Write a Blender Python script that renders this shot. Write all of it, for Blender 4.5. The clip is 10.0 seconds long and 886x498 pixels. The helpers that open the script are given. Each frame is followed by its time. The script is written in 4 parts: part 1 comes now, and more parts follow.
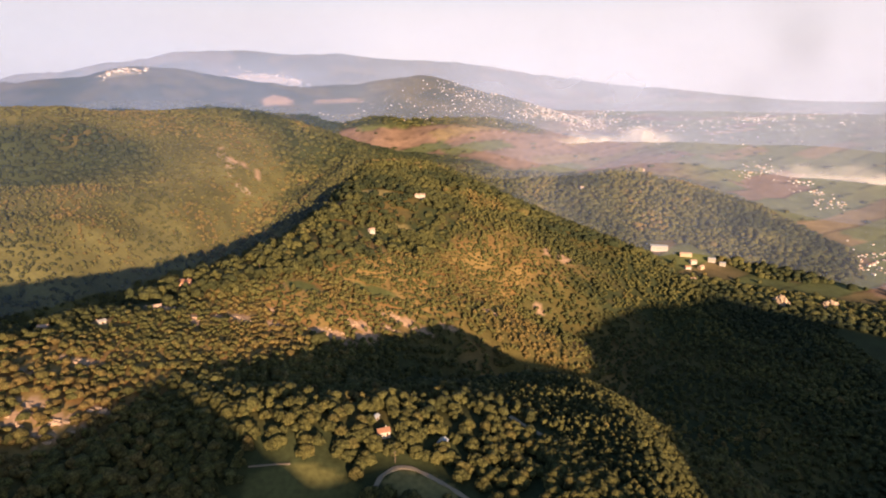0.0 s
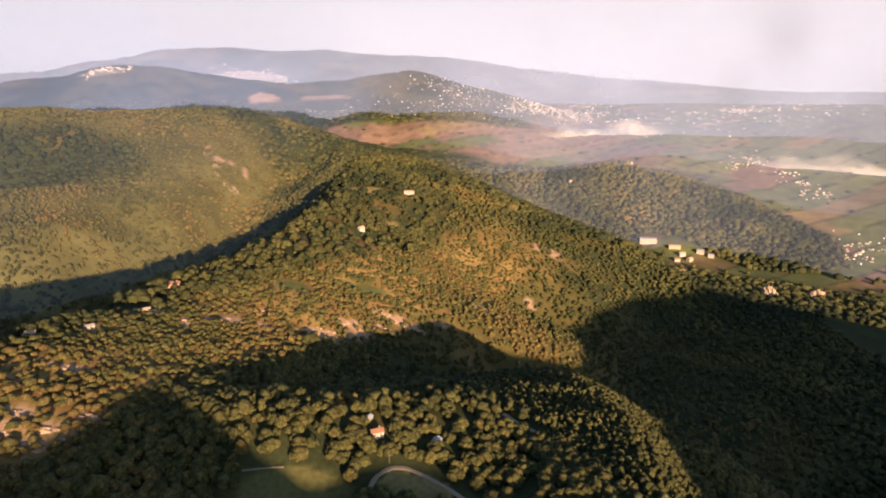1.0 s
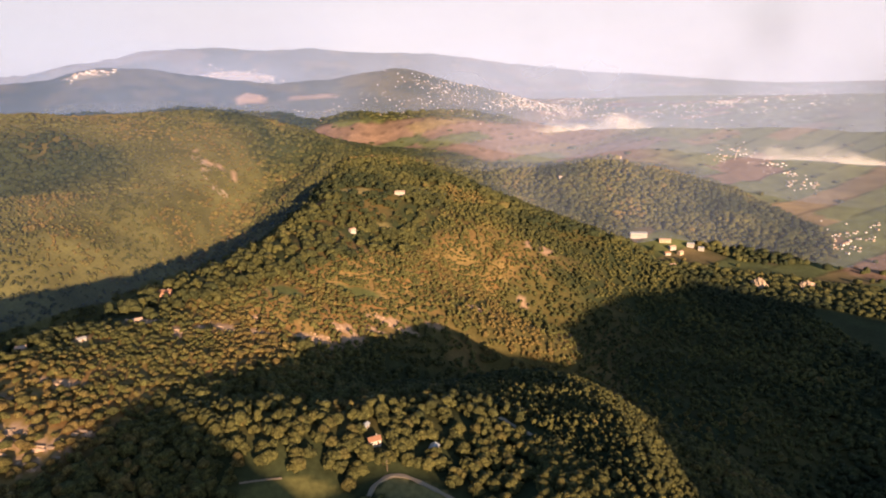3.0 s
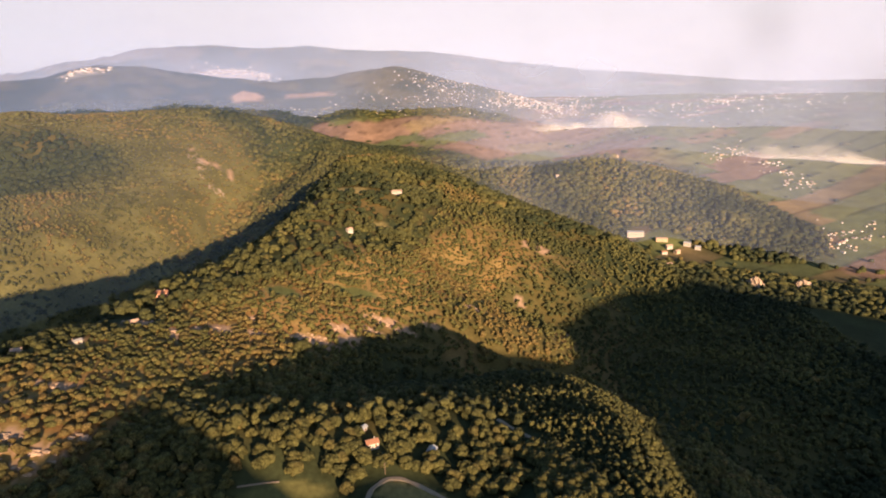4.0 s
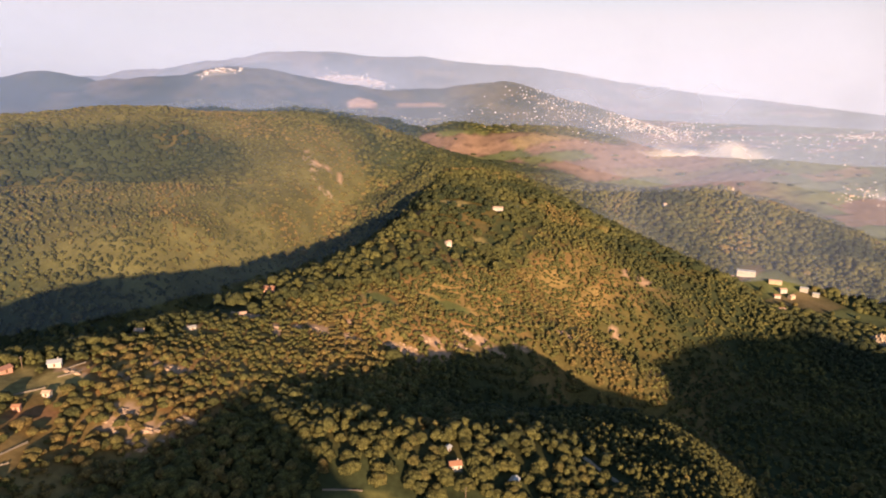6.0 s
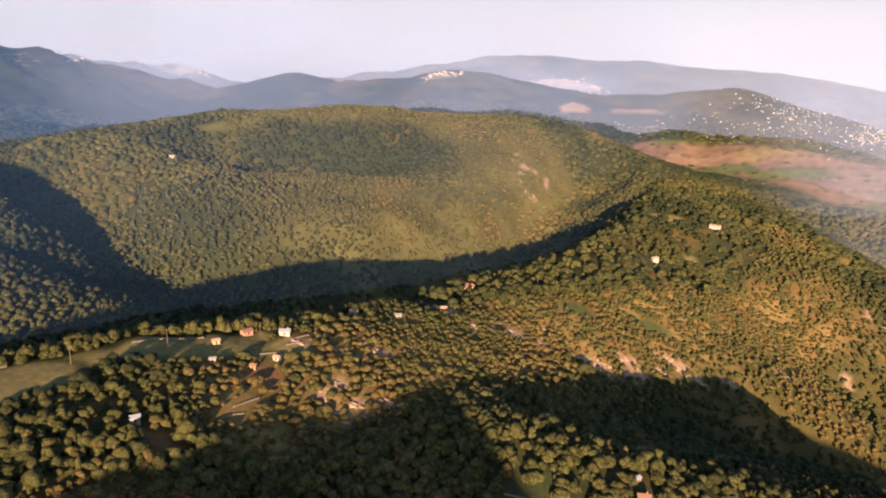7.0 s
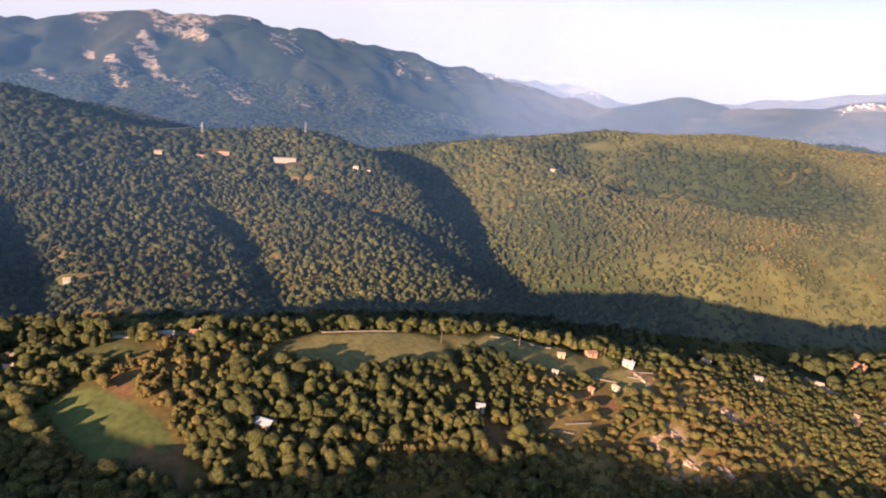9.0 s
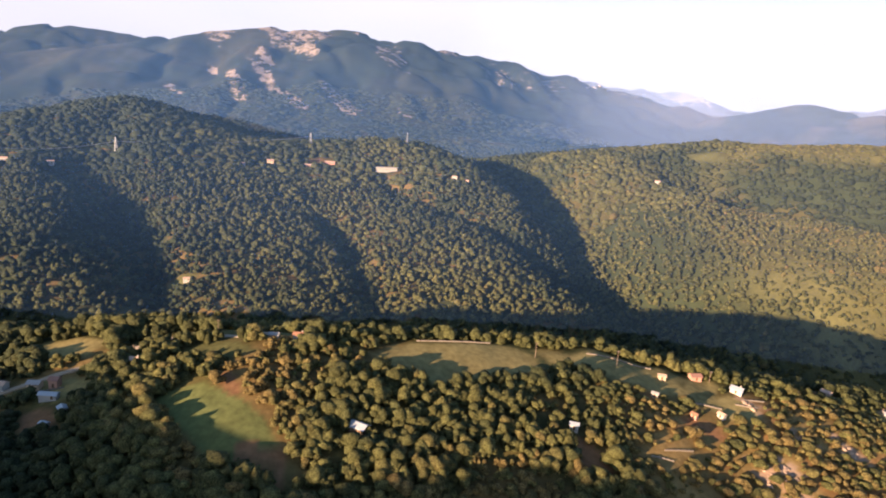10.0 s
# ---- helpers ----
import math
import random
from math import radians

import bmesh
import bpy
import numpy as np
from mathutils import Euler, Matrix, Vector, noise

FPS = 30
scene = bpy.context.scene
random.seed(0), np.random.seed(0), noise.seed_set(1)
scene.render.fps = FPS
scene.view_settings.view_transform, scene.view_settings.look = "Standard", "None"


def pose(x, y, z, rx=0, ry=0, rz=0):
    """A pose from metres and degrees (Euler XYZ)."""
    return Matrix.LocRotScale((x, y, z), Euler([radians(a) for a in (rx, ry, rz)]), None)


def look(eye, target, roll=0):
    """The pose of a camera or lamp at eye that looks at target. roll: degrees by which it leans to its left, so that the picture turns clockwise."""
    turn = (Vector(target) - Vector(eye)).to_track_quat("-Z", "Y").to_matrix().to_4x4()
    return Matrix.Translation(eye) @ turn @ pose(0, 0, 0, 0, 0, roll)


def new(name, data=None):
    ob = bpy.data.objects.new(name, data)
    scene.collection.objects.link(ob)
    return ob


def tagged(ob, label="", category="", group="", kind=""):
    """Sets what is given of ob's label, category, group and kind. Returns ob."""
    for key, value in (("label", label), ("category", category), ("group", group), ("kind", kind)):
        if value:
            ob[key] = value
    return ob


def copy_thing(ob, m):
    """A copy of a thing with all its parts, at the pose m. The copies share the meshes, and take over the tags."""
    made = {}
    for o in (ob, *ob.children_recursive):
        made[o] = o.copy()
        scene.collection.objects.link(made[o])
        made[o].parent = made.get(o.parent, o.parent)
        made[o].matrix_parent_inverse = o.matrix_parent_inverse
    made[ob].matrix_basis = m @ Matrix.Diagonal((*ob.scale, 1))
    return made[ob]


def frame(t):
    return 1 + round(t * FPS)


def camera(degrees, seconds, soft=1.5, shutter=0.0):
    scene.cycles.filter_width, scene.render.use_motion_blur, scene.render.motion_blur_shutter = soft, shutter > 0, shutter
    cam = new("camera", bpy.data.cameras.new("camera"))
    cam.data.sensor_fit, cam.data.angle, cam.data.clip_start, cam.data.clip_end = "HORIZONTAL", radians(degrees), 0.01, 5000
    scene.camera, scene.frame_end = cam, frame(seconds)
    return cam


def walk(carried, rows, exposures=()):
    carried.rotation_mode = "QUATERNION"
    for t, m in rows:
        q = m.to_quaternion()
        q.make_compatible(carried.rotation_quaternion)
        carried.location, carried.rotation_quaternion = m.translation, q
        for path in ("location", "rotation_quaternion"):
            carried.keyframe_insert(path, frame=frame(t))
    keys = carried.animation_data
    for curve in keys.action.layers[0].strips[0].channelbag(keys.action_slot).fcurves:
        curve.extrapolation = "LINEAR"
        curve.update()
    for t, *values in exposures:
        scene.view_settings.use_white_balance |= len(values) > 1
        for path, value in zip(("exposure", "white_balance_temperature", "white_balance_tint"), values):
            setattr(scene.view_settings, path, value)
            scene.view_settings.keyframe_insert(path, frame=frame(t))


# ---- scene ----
cam = camera(70.96, 10.0, soft=1.9)
PATH = [
    (0, (0.00, 0.02, 599.97), (0.04, 96.95, 575.39), -0.02),
    (0.5, (-0.19, 0.70, 601.03), (0.89, 97.46, 575.82), -0.39),
    (1, (-0.45, 1.24, 602.25), (1.21, 97.96, 576.87), -0.69),
    (1.5, (-0.81, 1.65, 603.63), (0.79, 98.37, 578.31), -1.09),
    (2, (-1.16, 2.06, 605.11), (0.50, 98.68, 579.39), -1.68),
    (2.5, (-1.34, 2.58, 606.56), (1.08, 99.14, 580.66), -1.78),
    (4, (-2.06, 4.95, 609.99), (1.54, 101.35, 583.62), -1.66),
    (4.5, (-2.63, 5.86, 611.37), (-0.64, 102.28, 584.92), -1.04),
    (5, (-3.35, 6.69, 612.91), (-3.40, 103.18, 586.66), -0.28),
    (5.2, (-3.93, 6.84, 613.61), (-4.69, 103.92, 589.63), -0.05),
    (6.3, (-8.58, 6.96, 617.60), (-28.22, 101.76, 592.55), 2.18),
    (6.5, (-9.48, 7.19, 618.09), (-35.78, 100.31, 592.86), 2.48),
    (7, (-11.97, 8.31, 618.76), (-53.51, 95.76, 593.70), 2.59),
    (7.5, (-14.53, 9.10, 619.37), (-69.75, 88.62, 594.30), 3.36),
    (8, (-16.67, 9.25, 619.95), (-83.32, 79.32, 594.53), 3.75),
    (8.5, (-18.17, 9.11, 620.49), (-93.74, 69.36, 594.79), 4.88),
    (9, (-19.10, 9.10, 621.02), (-101.38, 59.81, 595.33), 5.37),
    (9.5, (-19.62, 9.25, 621.60), (-106.82, 50.28, 594.90), 4.84),
    (10, (-19.91, 9.47, 622.20), (-109.28, 46.36, 596.66), 4.61),
]

walk(cam, [(t, look(eye, target, roll)) for t, eye, target, roll in PATH],
     exposures=[(0, 1.22, 6750, 13), (5.2, 1.22, 6750, 13), (7.5, 1.30, 6500, 12), (9.0, 1.60, 6300, 13), (10.0, 1.72, 6250, 13)])

# ---- sky, sun, exposure ----
SUN_AZ, SUN_EL = radians(-22), radians(11.0)   # the way the light travels over the ground, turned from +y; height of the sun
LIGHT = Vector((math.sin(SUN_AZ) * math.cos(SUN_EL), math.cos(SUN_AZ) * math.cos(SUN_EL), -math.sin(SUN_EL)))
world = bpy.data.worlds.new("morning_sky")
scene.world = world
world.use_nodes = True
wn = world.node_tree.nodes
sky = wn.new("ShaderNodeTexSky")
sky.sky_type = "NISHITA"
sky.sun_disc = False
sky.sun_elevation = SUN_EL
sky.sun_rotation = math.atan2(-LIGHT.x, -LIGHT.y)
sky.altitude, sky.air_density, sky.dust_density, sky.ozone_density = 300, 1.0, 1.5, 2.5
wn["Background"].inputs["Strength"].default_value = 0.072
# thin pale cloud veils most of the sky
veil = wn.new("ShaderNodeTexNoise")
veil.inputs["Scale"].default_value, veil.inputs["Detail"].default_value = 2.2, 4
stretch = wn.new("ShaderNodeMapping")
stretch.inputs["Scale"].default_value = (1, 1, 5)
coords = wn.new("ShaderNodeTexCoord")
cover_range = wn.new("ShaderNodeMapRange")
cover_range.inputs["From Min"].default_value, cover_range.inputs["From Max"].default_value = 0.3, 0.7
cover_range.inputs["To Min"].default_value, cover_range.inputs["To Max"].default_value = 0.82, 0.95
cloud = wn.new("ShaderNodeMix")
cloud.data_type = "RGBA"
cloud.inputs["B"].default_value = (5.3, 4.75, 4.85, 1)
wl = world.node_tree.links
wl.new(coords.outputs["Generated"], stretch.inputs["Vector"])
wl.new(stretch.outputs[0], veil.inputs["Vector"])
wl.new(veil.outputs["Fac"], cover_range.inputs["Value"])
parts = wn.new("ShaderNodeSeparateXYZ")
low = wn.new("ShaderNodeMapRange")
low.inputs["From Min"].default_value, low.inputs["From Max"].default_value = 0.11, 0.22
low.inputs["To Min"].default_value, low.inputs["To Max"].default_value = 1.0, 0.0
both = wn.new("ShaderNodeMath")
both.operation = "MULTIPLY"
wl.new(coords.outputs["Generated"], parts.inputs[0])
wl.new(parts.outputs["Z"], low.inputs["Value"])
wl.new(low.outputs[0], both.inputs[0])
wl.new(cover_range.outputs[0], both.inputs[1])
wl.new(both.outputs[0], cloud.inputs["Factor"])
wl.new(sky.outputs[0], cloud.inputs["A"])
wl.new(cloud.outputs["Result"], wn["Background"].inputs["Color"])
sun_data = bpy.data.lights.new("sun", "SUN")
sun_data.energy, sun_data.angle, sun_data.color = 5.0, radians(0.6), (1.0, 0.67, 0.41)
sun = new("sun", sun_data)
sun.matrix_world = look((0, 0, 2000), Vector((0, 0, 2000)) + LIGHT)

rng = np.random.default_rng(7)


# ---- noise on arrays ----
def lattice(ix, iy, seed):
    h = (ix.astype(np.int64) * 374761393 + iy.astype(np.int64) * 668265263 + seed * 974711) & 0x7FFFFFFF
    h = ((h ^ (h >> 13)) * 1274126177) & 0x7FFFFFFF
    return ((h ^ (h >> 16)) & 0xFFFF) / 65535.0


def value_noise(x, y, seed):
    ix, iy = np.floor(x), np.floor(y)
    u, v = x - ix, y - iy
    u, v = u * u * (3 - 2 * u), v * v * (3 - 2 * v)
    a, b = lattice(ix, iy, seed), lattice(ix + 1, iy, seed)
    c, d = lattice(ix, iy + 1, seed), lattice(ix + 1, iy + 1, seed)
    return (a + (b - a) * u) * (1 - v) + (c + (d - c) * u) * v - 0.5


def fbm(x, y, size, seed, octaves=4):
    total, amp = 0, 1.0
    for o in range(octaves):
        total = total + amp * value_noise(x / size, y / size, seed + o)
        size, amp = size / 2.03, amp * 0.5
    return total


def step(lo, hi, v):
    s = np.clip((v - lo) / (hi - lo), 0, 1)
    return s * s * (3 - 2 * s)


# ---- the lie of the land: ridges (x, y, crest height), slope to the left and right of their run, roundness ----
RIDGES = [
    # long wooded ridge with the cottages
    ([(-90, 1800, 310), (-145, 1450, 426), (-150, 1080, 424)], 0.14, 0.85, 50, 300),
    ([(-150, 1080, 424), (-180, 830, 412), (-212, 690, 410), (-258, 560, 415), (-268, 420, 435),
      (-290, 300, 456), (-318, 220, 470), (-328, 150, 474), (-345, 45, 479), (-396, -20, 466), (-445, -90, 453), (-525, -300, 438)], 0.245, 0.75, (60, 22), 185),
    # gentle far edge of the ridge top, with the meadows
    ([(-372, 112, 462), (-412, 50, 455), (-446, 8, 448), (-462, -40, 440), (-474, -95, 433), (-525, -300, 424)], 0.1, 0.75, (30, 14), 200),
    # shoulder that runs down from its summit to the gorge mouth
    ([(-90, 1415, 428), (-31, 1395, 424), (111, 1278, 378), (228, 1182, 340), (320, 1101, 314), (385, 1030, 280), (430, 970, 230)], 0.55, 0.36, 40, 400),
    # low shoulder at the foot of the ridge
    ([(-60, 790, 380), (-17, 750, 345), (40, 735, 322), (90, 745, 300), (130, 770, 268)], 0.3, 0.6, 30, 300),
    # near spur under the camera, its steep edge, and its brow
    ([(60, -80, 396), (102, 140, 398), (112, 268, 402), (115, 336, 396), (114, 390, 385), (106, 430, 374)], 0.16, 0.75, (40, 10), 160),
    ([(53, -106, 399), (9, 132, 394), (-9, 290, 394), (4, 352, 393)], 0.3, 0.42, 70, 180),
    ([(-135, 322, 417), (-102, 327, 418), (-44, 345, 408), (0, 365, 397), (60, 382, 380)], 0.5, 0.25, 26, 106),
    ([(-60, 425, 375), (-4, 432, 373), (43, 436, 371), (83, 436, 371), (106, 430, 373)], 0.6, 0.03, 14, 200),
    # unseen hills behind the camera, added and shaped to cast the near shadows
    ([(-1500, -900, 430), (-700, -500, 415), (-430, -260, 440), (-345, -212, 468), (-290, -208, 488), (-244, -208, 510), (-193, -205, 514), (-158, -205, 516), (-135, -205, 515), (-115, -205, 505), (95, -205, 500), (130, -205, 502), (165, -205, 507), (230, -205, 500), (300, -205, 488), (342, -205, 485), (366, -205, 494), (390, -205, 493),
      (415, -205, 484), (453, -205, 470), (510, -205, 458), (575, -205, 461), (644, -205, 482), (700, -200, 496), (829, -200, 509), (925, -205, 520), (975, -205, 505), (1020, -205, 466), (1120, -205, 452), (1400, -200, 452), (2600, 0, 460)], 0.5, 0.5, 30, 1e9),
    ([(-108, -205, 523), (-85, -205, 533), (-45, -205, 540), (5, -205, 538), (48, -205, 545), (68, -205, 544), (90, -205, 531), (110, -205, 517)], 1.9, 1.9, 8, 1e9),
    # broad rounded hill and its lower hump
    ([(-60, 2010, 335), (-158, 1935, 402), (-336, 1800, 450), (-590, 1610, 545), (-836, 1265, 563), (-1034, 1111, 538), (-1120, 949, 512), (-1320, 830, 450)], 0.30, 0.30, 150, 1500),
    ([(-1000, 800, 455), (-830, 795, 456), (-721, 815, 447), (-624, 854, 436), (-559, 883, 428), (-486, 923, 424), (-424, 987, 418), (-365, 1055, 398), (-325, 1095, 362)], 0.36, 0.36, 50, 1e9),
    # hill with the hamlet and the mast, its spurs and the dark peak
    ([(-1400, -900, 470), (-1491, -285, 480), (-1515, -113, 538), (-1317, 100, 470), (-1352, 227, 478), (-1301, 435, 480), (-1202, 501, 468),
      (-1035, 550, 428), (-870, 574, 392), (-717, 578, 355), (-593, 567, 335)], 0.42, 0.27, 50, 1e9),
    ([(-1317, 100, 468), (-980, 95, 408), (-640, 110, 342)], 0.27, 0.27, 60, 1e9),
    ([(-1301, 435, 478), (-980, 380, 412), (-640, 320, 338)], 0.27, 0.27, 60, 1e9),
    ([(-1491, -285, 480), (-1050, -215, 440), (-640, -150, 372)], 0.42, 0.42, 40, 1e9),
    # high mountain
    ([(-3000, -2200, 560), (-3048, -654, 612), (-3100, -341, 662), (-3217, -127, 722), (-3294, 424, 820), (-3224, 800, 830), (-3134, 1100, 800),
      (-3053, 1545, 750), (-2939, 2117, 680), (-2869, 2524, 664), (-2617, 2919, 534)], 0.36, 0.33, 60, 1e9),
    ([(-4000, -2600, 620), (-4113, -930, 700), (-4164, -676, 764), (-4300, 200, 720)], 0.3, 0.3, 60, 1e9),
    # wooded foothills under the high mountain
    ([(-1980, -500, 470), (-1908, 166, 468), (-1900, 463, 482), (-1864, 629, 474), (-1811, 769, 474), (-1703, 877, 464), (-1603, 955, 462), (-1498, 1028, 474), (-1376, 1109, 490), (-1255, 1173, 508)], 0.2, 0.2, 90, 1e9),
    # hills beyond the plain, one with a village on it
    ([(-2700, 2300, 480), (-2300, 2480, 580), (-2086, 2579, 648), (-1850, 2620, 625), (-1457, 2640, 655), (-1283, 2729, 705), (-1147, 2772, 695), (-855, 2786, 645), (-600, 2870, 615),
      (-419, 2920, 626), (-101, 2998, 672), (200, 2943, 588), (424, 2869, 460)], 0.33, 0.33, 60, 1e9),
    # far range
    ([(-3700, 3000, 560), (-3021, 3600, 600), (-2560, 3942, 690), (-2041, 4234, 787), (-1720, 4380, 862), (-1377, 4494, 872), (-1060, 4570, 850), (-739, 4642, 858), (-480, 4670, 826), (-200, 4690, 815), (68, 4700, 806), (330, 4690, 768), (678, 4651, 712), (1250, 4520, 640), (1789, 4346, 587),
      (2392, 4046, 500), (2760, 3800, 500), (3320, 3320, 490), (4300, 1800, 500)], 0.3, 0.3, 60, 1e9),
    # low wooded spur at the edge of the plain, a knoll in the fields, the quarry hill
    ([(-9, 1938, 376), (188, 1827, 369), (331, 1756, 369), (409, 1719, 377), (525, 1710, 384), (611, 1657, 364), (666, 1578, 338), (715, 1420, 285), (740, 1330, 235)], 0.38, 0.38, 40, 1e9),
    ([(600, 2080, 300), (787, 2161, 395), (1000, 2200, 330)], 0.2, 0.2, 80, 1e9),
    ([(1500, 300, 450), (1100, 640, 300), (760, 960, 225)], 0.4, 0.4, 40, 1e9),
]


def crest(x, y, pts, left, right, round_, steepen):
    best = np.full(x.shape, -1e9)
    for (x0, y0, z0), (x1, y1, z1) in zip(pts, pts[1:]):
        dx, dy = x1 - x0, y1 - y0
        ln = math.hypot(dx, dy)
        t = np.clip(((x - x0) * dx + (y - y0) * dy) / ln ** 2, 0, 1)
        d = np.hypot(x - x0 - t * dx, y - y0 - t * dy)
        side = (dx * (y - y0) - dy * (x - x0)) / ln / np.maximum(d, 1)
        slope = (left + right) / 2 + (left - right) / 2 * np.clip(side, -1, 1)
        rl, rr = round_ if isinstance(round_, tuple) else (round_, round_)
        rd = (rl + rr) / 2 + (rl - rr) / 2 * np.clip(side, -1, 1)
        best = np.maximum(best, z0 + (z1 - z0) * t - slope * (np.sqrt(d * d + rd ** 2) - rd) * (1 + d / steepen))
    return best


RAVINE = [(-690, -250), (-580, 20), (-470, 290), (-435, 480), (-420, 640), (-385, 820), (-350, 1020), (-345, 1250), (-310, 1500)]   # between the long ridge and the rounded hill
GORGE = [(-600, 600), (-724, 590), (-840, 625), (-960, 660), (-1080, 680), (-1200, 684), (-1320, 668)]   # side valley behind the hamlet's spur


GULLIES = [
    [(-1110, 330), (-1023, 362), (-951, 398), (-895, 454), (-814, 487), (-740, 510)],
    [(-960, 200), (-882, 207), (-758, 217), (-680, 214)],
    [(-1130, -190), (-1091, -160), (-986, -70), (-876, -44), (-740, -25)],
]


def along(x, y, pts):
    """Distance to a line of points."""
    best = np.full(x.shape, 1e9)
    for (x0, y0), (x1, y1) in zip(pts, pts[1:]):
        dx, dy = x1 - x0, y1 - y0
        t = np.clip(((x - x0) * dx + (y - y0) * dy) / (dx * dx + dy * dy), 0, 1)
        best = np.minimum(best, np.hypot(x - x0 - t * dx, y - y0 - t * dy))
    return best


def height(x, y, over_floor=False):
    x, y = np.asarray(x, float), np.asarray(y, float)
    r = np.hypot(x, y)
    wx = x + 16 * fbm(x, y, 190, 11, 3)
    wy = y + 16 * fbm(x, y, 190, 23, 3)
    floor = np.interp(x, [-3000, -1000, -500, -250, 0, 400, 1000, 3000], [420, 370, 300, 265, 245, 225, 210, 210])
    plain = np.interp(r, [0, 1300, 1500, 2100, 2500, 3000, 3800, 4950], [150, 205, 228, 318, 415, 463, 510, 520])
    far = step(1300, 1700, r)
    z = floor * (1 - far) + np.where(x < -700, np.maximum(floor, plain - 60), plain) * far
    base = z
    for pts, left, right, round_, steepen in RIDGES:
        h = crest(wx, wy, pts, left, right, round_, steepen)
        k = 8 + 0.008 * r
        z = 0.5 * (z + h + np.sqrt((z - h) ** 2 + k * k))
    u, v = (x + 800) * 0.93 + (y - 1010) * 0.36, -(x + 800) * 0.36 + (y - 1010) * 0.93   # hollow on the rounded hill
    z = z - 95 * np.exp(-(u / 250) ** 2 - (v / 95) ** 2)
    z = z - 78 * np.exp(-(along(x, y, RAVINE) / 78) ** 2)
    z = z - 74 * np.exp(-(along(x, y, GORGE) / 85) ** 2)
    for pts in GULLIES:
        z = z - 13 * np.exp(-(along(x, y, pts) / 24) ** 2)
    hilly = step(8, 60, z - base) * step(300, 900, r)
    gully = np.abs(fbm(x, y, 260, 31, 4))
    z = z - hilly * (16 + 44 * step(1900, 2500, r) * step(1500, 2200, -x)) * np.clip(0.16 - gully, -0.12, 0.2) * 1.6
    rise = z - base
    z = z + 3.0 * fbm(x, y, 60, 41, 3) * step(150, 500, r)
    big = step(1900, 2400, r) * step(1500, 2100, -x) * step(2600, 2000, y)
    z = z - 80 * big * (np.abs(fbm(x * 0.3, y + 0.25 * x, 330, 45, 4)) - 0.12) * step(480, 600, z) * step(-3250, -2900, -np.abs(x))
    return (z, rise) if over_floor else z


# ---- materials ----
def material(name):
    m = bpy.data.materials.new(name)
    m.use_nodes = True
    return m, m.node_tree.nodes, m.node_tree.links, m.node_tree.nodes["Principled BSDF"]


def plain_material(name, colour, rough=0.8, vary=0.15, size=2.0, bump=0.2, metal=0.0):
    m, n, l, b = material(name)
    co = n.new("ShaderNodeTexCoord")
    a = n.new("ShaderNodeTexNoise")
    a.inputs["Scale"].default_value, a.inputs["Detail"].default_value = 1 / size, 6
    l.new(co.outputs["Object"], a.inputs["Vector"])
    fine = n.new("ShaderNodeTexNoise")
    fine.inputs["Scale"].default_value, fine.inputs["Detail"].default_value = 9 / size, 3
    l.new(co.outputs["Object"], fine.inputs["Vector"])
    add = n.new("ShaderNodeMath")
    add.operation = "ADD"
    l.new(a.outputs["Fac"], add.inputs[0])
    l.new(fine.outputs["Fac"], add.inputs[1])
    ramp = n.new("ShaderNodeMapRange")
    ramp.inputs["From Min"].default_value, ramp.inputs["From Max"].default_value = 0.6, 1.4
    ramp.inputs["To Min"].default_value, ramp.inputs["To Max"].default_value = 1 - vary, 1 + vary
    l.new(add.outputs[0], ramp.inputs["Value"])
    mix = n.new("ShaderNodeVectorMath")
    mix.operation = "SCALE"
    mix.inputs[0].default_value = colour
    l.new(ramp.outputs[0], mix.inputs["Scale"])
    l.new(mix.outputs[0], b.inputs["Base Color"])
    bm_ = n.new("ShaderNodeBump")
    bm_.inputs["Strength"].default_value = bump
    l.new(fine.outputs["Fac"], bm_.inputs["Height"])
    l.new(bm_.outputs[0], b.inputs["Normal"])
    b.inputs["Roughness"].default_value, b.inputs["Metallic"].default_value = rough, metal
    b.inputs["Specular IOR Level"].default_value = 0.2
    return m


